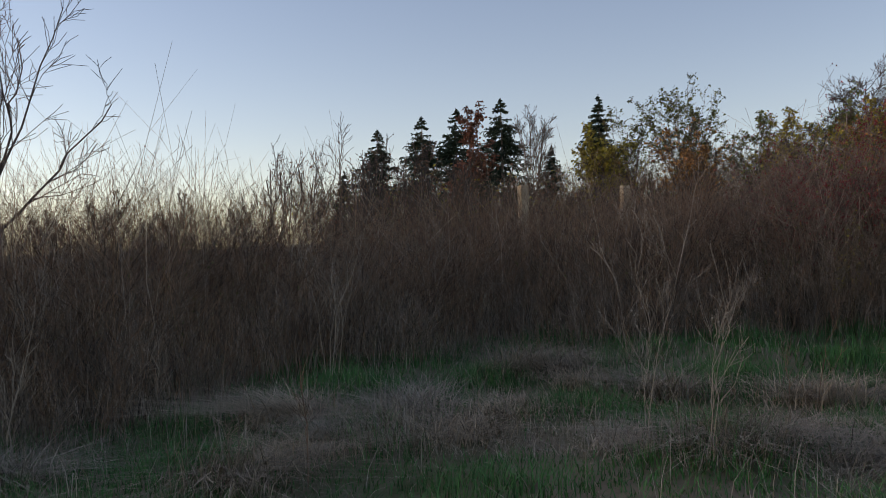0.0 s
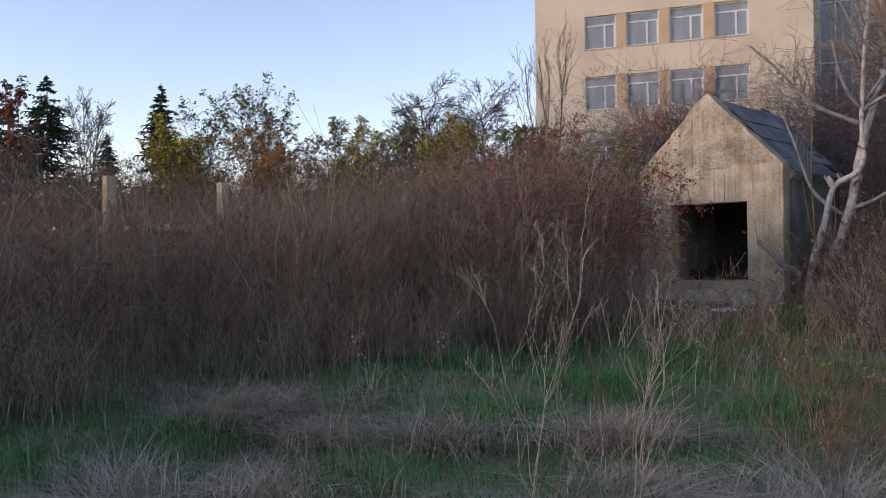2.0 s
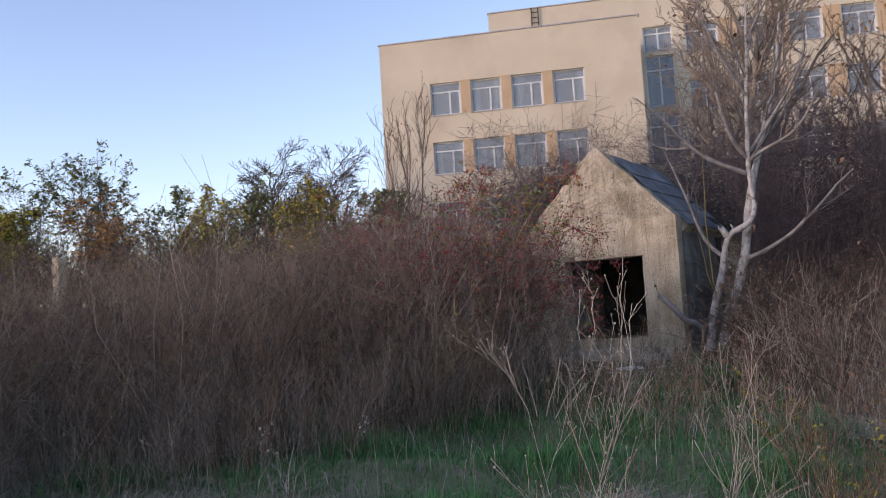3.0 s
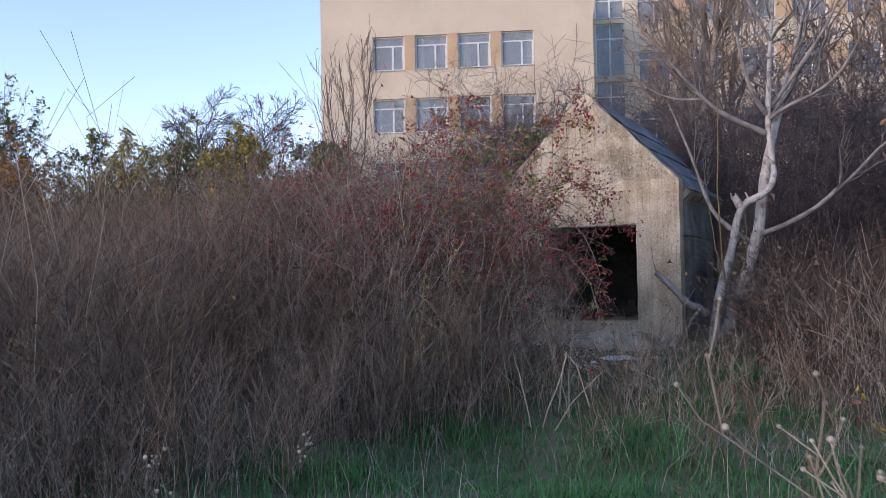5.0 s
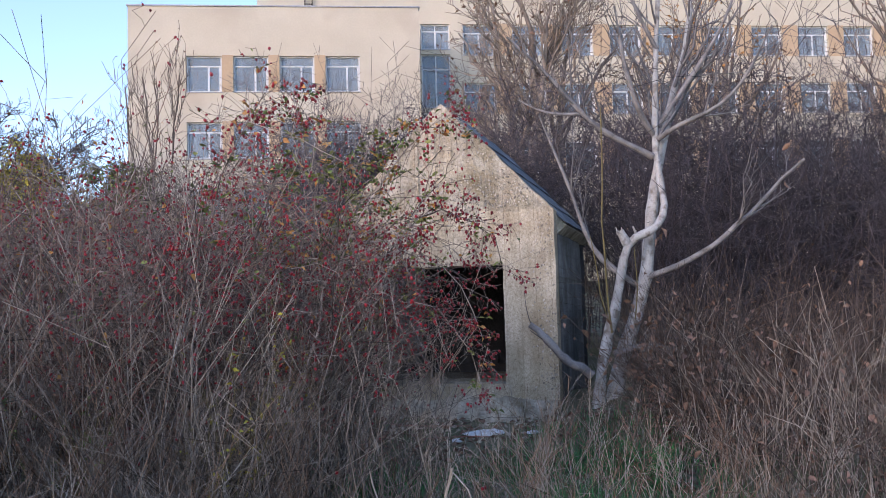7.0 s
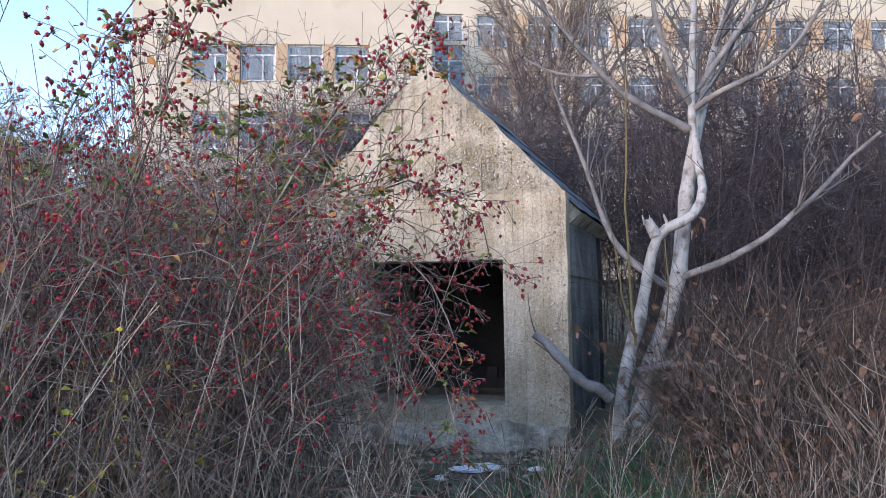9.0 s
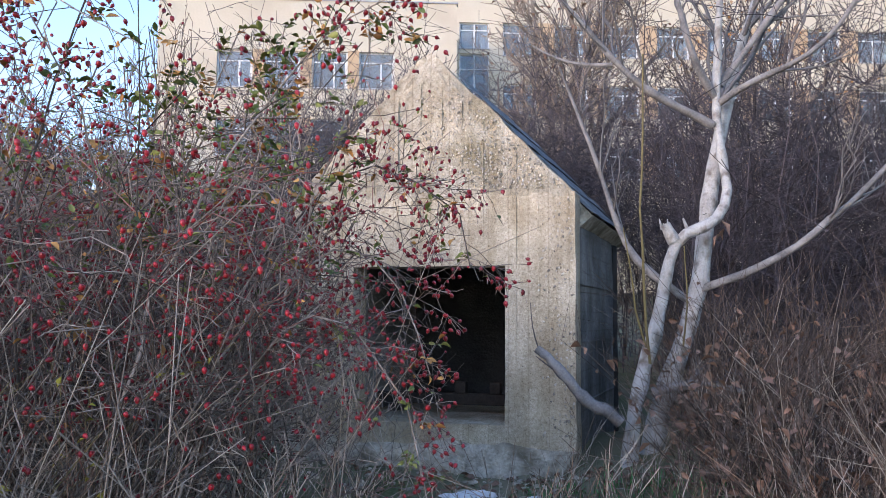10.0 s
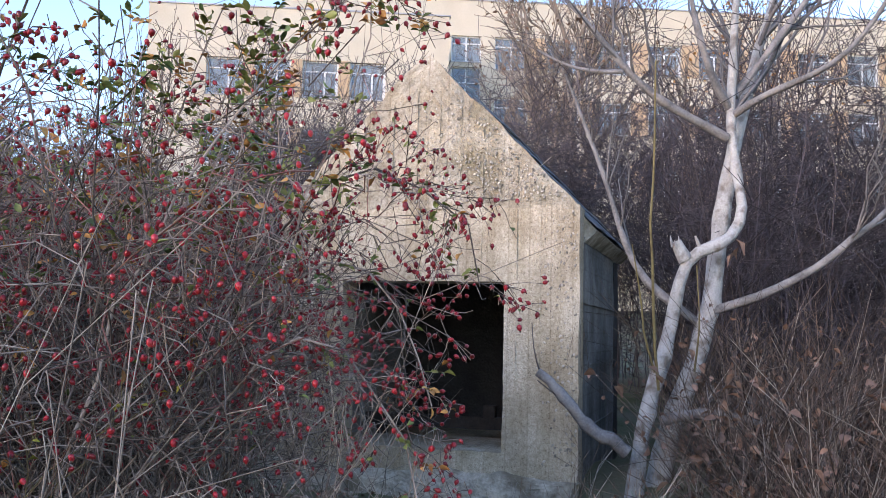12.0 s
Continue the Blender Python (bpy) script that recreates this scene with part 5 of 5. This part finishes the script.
sp_a = spruce((30.1, 52.4), 9.6, 3.3, "dark green spruce at the edge of the field")
sp_b = spruce((24.1, 55.5), 9.8, 4.6, "dark green spruce with drooping boughs")
for (x, y, k, src) in ((15.9, 58.4, 0.82, sp_b), (18.9, 57.5, 0.90, sp_b), (27.2, 54.0, 0.66, sp_a), (13.6, 58.9, 0.55, sp_a), (21.3, 57.0, 0.95, sp_b)):
    copy_thing(src, Matrix.Translation((x, y, float(ground_z(x, y)) - 0.1)) @ Matrix.Rotation(x, 4, "Z") @ Matrix.Scale(k, 4))


def bare_tree(name, label, x, y, height, limbs_n, bark, leaf=None, leaf_n=0, leaf_size=0.12, spread=0.5, trunk=0.12, upright=0.35, levels=3, trunks=1, leaf_label="", twig=0.006, group="", ang=(25, 60)):
    g = float(ground_z(x, y))
    height *= 0.84
    tr = empty(name, label, "tree", group, at=(x, y, g - 0.1))
    tp = []
    for k in range(trunks):
        a = 6.28 * k / trunks + x
        o = 0.0 if trunks == 1 else 0.5
        tp.append(line([(0.1 * math.cos(a) * o, 0.1 * math.sin(a) * o, 0), (o * 0.5 * math.cos(a), o * 0.5 * math.sin(a), height * 0.4), (o * height * 0.22 * math.cos(a + 0.5), o * height * 0.22 * math.sin(a + 0.5), height * (0.97 - 0.08 * (k % 3)))], trunk * (1 if k == 0 else 0.75), 0.015, 10, height * 0.006))
    TPp, TRr = np.concatenate([t[0] for t in tp]), np.concatenate([t[1] for t in tp])
    place_mesh("trunk", tube_mesh("trunk", [(TPp, TRr)], 7), bark, tr)
    L1 = sprout(TPp, TRr, max(4, limbs_n // trunks), 0.22, 0.98, ang, (spread * 0.6, spread), 0.5, upright, 0.05, 7, rmin=twig * 1.6)
    L2 = sprout(*L1, 8, 0.2, 1.0, (25, 60), (0.3, 0.55), 0.5, upright * 0.6, 0.06, 5, rmin=twig * 1.1)
    sets = [L1, L2]
    last = L2
    if levels > 2:
        last = sprout(*L2, 6, 0.2, 1.0, (25, 60), (0.35, 0.6), 0.6, 0.1, 0.07, 3, rmin=twig)
        sets.append(last)
    place_mesh("branching", tube_mesh("branching", sets[:1], 5), bark, tr)
    place_mesh("crown", tube_mesh("crown", sets[1:]), bark, tr, "crown of fine twigs")
    if leaf:
        pts = path_at(last[0], rng.uniform(0.2, 1, (len(last[0]), 3)))[0].reshape(-1, 3)
        pts = pts[rng.permutation(len(pts))[:leaf_n]]
        place_mesh("foliage", leaf_mesh("foliage", pts, leaf_size, 0.6, 0.2), leaf, tr, leaf_label)
    return tr


bare_tree("russet_tree", "young tree with withered russet leaves", 20.2, 51.7, 8.8, 22, M_BARKBROWN, M_RUSSET, 2200, 0.24, 0.35, 0.1)
bare_tree("bare_tree", "tall bare tree with upswept twigs", 23.9, 50.1, 9.2, 12, M_BARKBROWN, None, 0, 0, 0.42, 0.09, 0.7, trunks=3, twig=0.012)
bare_tree("bare_tree", "broad bare tree behind the brush", 11.1, 49.3, 6.8, 12, M_BARKBROWN, None, 0, 0, 0.7, 0.1, 0.1, trunks=1, twig=0.010, levels=2)
bare_tree("willow_shrub", "rounded shrub with yellow-green autumn leaves", 20.1, 35.1, 5.2, 26, M_BARKBROWN, M_YELLOWLEAF, 5200, 0.17, 0.6, 0.07, 0.3, trunks=5, ang=(30, 80))
bare_tree("green_tree", "slender tree keeping thin green leaves", 26.0, 37.2, 7.4, 26, M_BARKBROWN, M_OLIVELEAF, 4200, 0.15, 0.6, 0.09, 0.4, trunks=5, ang=(30, 75))
bare_tree("green_tree", "thin tree with sparse greenish leaves", 22.4, 36.4, 6.0, 22, M_BARKBROWN, M_OLIVELEAF, 2500, 0.13, 0.6, 0.07, 0.4, trunks=5, ang=(30, 75))
for i, (x, y, h, lf, c) in enumerate(((27.5, 33.0, 5.0, M_OLIVELEAF, 1300), (26.7, 30.3, 5.0, M_YELLOWLEAF, 1100), (28.2, 29.0, 5.2, M_OLIVELEAF, 1300), (24.8, 33.5, 4.6, M_AUTUMN, 900), (29.5, 27.5, 5.0, M_YELLOWLEAF, 1000), (24.0, 27.5, 4.0, M_YELLOWLEAF, 1000), (21.0, 30.0, 4.0, M_AUTUMN, 1000))):
    bare_tree("scrub_tree", "scrubby tree with thinning autumn leaves", x, y, h, 20, M_BARKBROWN, lf, int(c * 1.5), 0.15, 0.62, 0.06, 0.3, trunks=4, ang=(30, 80))
bare_tree("dark_bare_tree", "dark bare tree with a round crown", 33.2, 32.4, 8.2, 46, M_BLACKTWIG, None, 0, 0, 0.55, 0.18, 0.15, trunks=1, twig=0.010, ang=(40, 85))
bare_tree("dark_bare_tree", "dark bare tree with crooked limbs", 35.4, 30.2, 8.0, 42, M_BLACKTWIG, None, 0, 0, 0.55, 0.16, 0.1, trunks=1, twig=0.010, ang=(40, 85))
bare_tree("yellow_shrub", "shrub with yellowing green leaves", 18.6, 18.6, 3.9, 26, M_BARKBROWN, M_YELLOWLEAF, 4200, 0.10, 0.5, 0.05, 0.3, trunks=5)
bare_tree("yellow_shrub", "low shrub with olive and yellow leaves", 20.3, 17.0, 3.9, 26, M_BARKBROWN, M_OLIVELEAF, 3600, 0.10, 0.5, 0.05, 0.3, trunks=5)
bare_tree("russet_shrub", "reddish-brown shrub before the building", 17.0, 15.2, 2.9, 26, M_STEM, M_RUSSET, 1500, 0.07, 0.5, 0.05, 0.3, trunks=6)
bare_tree("sapling", "thin bare sapling before the facade", 19.2, 15.5, 6.6, 26, M_BARKBROWN, M_BROWNLEAF, 110, 0.06, 0.34, 0.022, 0.7, trunks=4, levels=2, twig=0.0045, ang=(15, 40))
bare_tree("green_bush", "bush with small green leaves behind the hut", 13.4, 8.6, 3.0, 24, M_DARKTWIG, M_OLIVELEAF, 1500, 0.06, 0.5, 0.05, 0.4, trunks=5)
# continuous scrub under the far trees
SCRUB = [(4, 36), (14, 46), (30, 40), (37, 28), (30, 17.5), (24, 15.5), (19, 16.5), (22, 22), (22, 28), (16, 31), (8, 31)]
sb = on_ground(scatter_in(1250, SCRUB))
SP_, SR_ = stems(sb, rng.uniform(1.4, 3.0, len(sb)) * (1 + 0.2 * np.sin(sb[:, 0] * 0.9 + sb[:, 1] * 0.7)), 0.2, 0.014, 5, 0.04)
SQ = sprout(SP_, SR_, 7, 0.1, 1.0, (25, 75), (0.25, 0.5), 0.6, 0.15, 0.06, 4, rmin=0.009)
SQ2 = sprout(*SQ, 3, 0.2, 1.0, (25, 75), (0.3, 0.6), 0.7, 0.1, 0.06, 2, rmin=0.007)
tagged(place_mesh("scrub", tube_mesh("scrub", [(SP_, SR_), SQ, SQ2]), M_BARKBROWN), "continuous brown scrub along the far edge of the field", "brush", kind="stuff")
sl = path_at(SQ2[0], rng.uniform(0.2, 1, (len(SQ2[0]), 1)))[0].reshape(-1, 3)
tone = np.sin(sl[:, 0] * 0.45 + 1.0) + np.sin(sl[:, 1] * 0.4) + rng.normal(size=len(sl)) * 0.4
for nm, lo, hi, mt in (("olive", -9, -0.3, M_OLIVELEAF), ("russet", -0.3, 0.4, M_RUSSET), ("yellow", 0.4, 1.0, M_YELLOWLEAF), ("withered", 1.0, 9, M_BROWNLEAF)):
    k = (tone > lo) & (tone <= hi) & (rng.uniform(size=len(sl)) < 0.55)
    tagged(place_mesh(nm + "_foliage", leaf_mesh(nm + "_foliage", sl[k], 0.16, 0.6, 0.2), mt), "thinning " + nm + " autumn leaves on the far scrub", "foliage", kind="stuff")
# left of the path, against the sunset
bare_tree("bare_tree", "bare young tree against the pale sky", -1.75, 12.5, 6.0, 9, M_BLACKTWIG, None, 0, 0, 0.6, 0.05, 0.3, trunks=1, levels=3, twig=0.004)
for i, (x, y, h) in enumerate(((-0.8, 22, 3.4), (1.0, 24, 3.2), (3.4, 23, 4.6), (4.6, 25, 5.0), (6.2, 24, 4.9), (8.0, 26, 4.6), (-3.5, 24, 3.4), (-6, 22, 3.0), (2.2, 21, 2.9), (5.4, 22, 4.2), (7.2, 23, 4.6), (9.3, 25, 4.8), (-1.8, 20, 2.7), (0.2, 20, 2.6))):
    bare_tree("sparse_shrub", "sparse twiggy shrub with a few withered leaves", x, y, h * 0.76, 18, M_BLACKTWIG, M_BROWNLEAF, 420, 0.06, 0.5, 0.012, 0.45, trunks=5, levels=2, twig=0.005)
# tall trees before the building
for i, (x, y, h) in enumerate(((32.3, 9.3, 14.0), (33.4, 8.5, 14.5), (36.6, 4.6, 13.0), (36.5, 2.6, 14.0), (34.0, -3.5, 15.0))):
    bare_tree("tall_tree", "tall bare brown tree before the building", x, y, h, 18, M_TALLBARK, M_BROWNLEAF if i != 3 else M_AUTUMN, 300 if i != 3 else 700, 0.16, 0.46, 0.34, 0.38, trunks=2, twig=0.012, levels=3 if i < 2 else 2, ang=(30, 65))
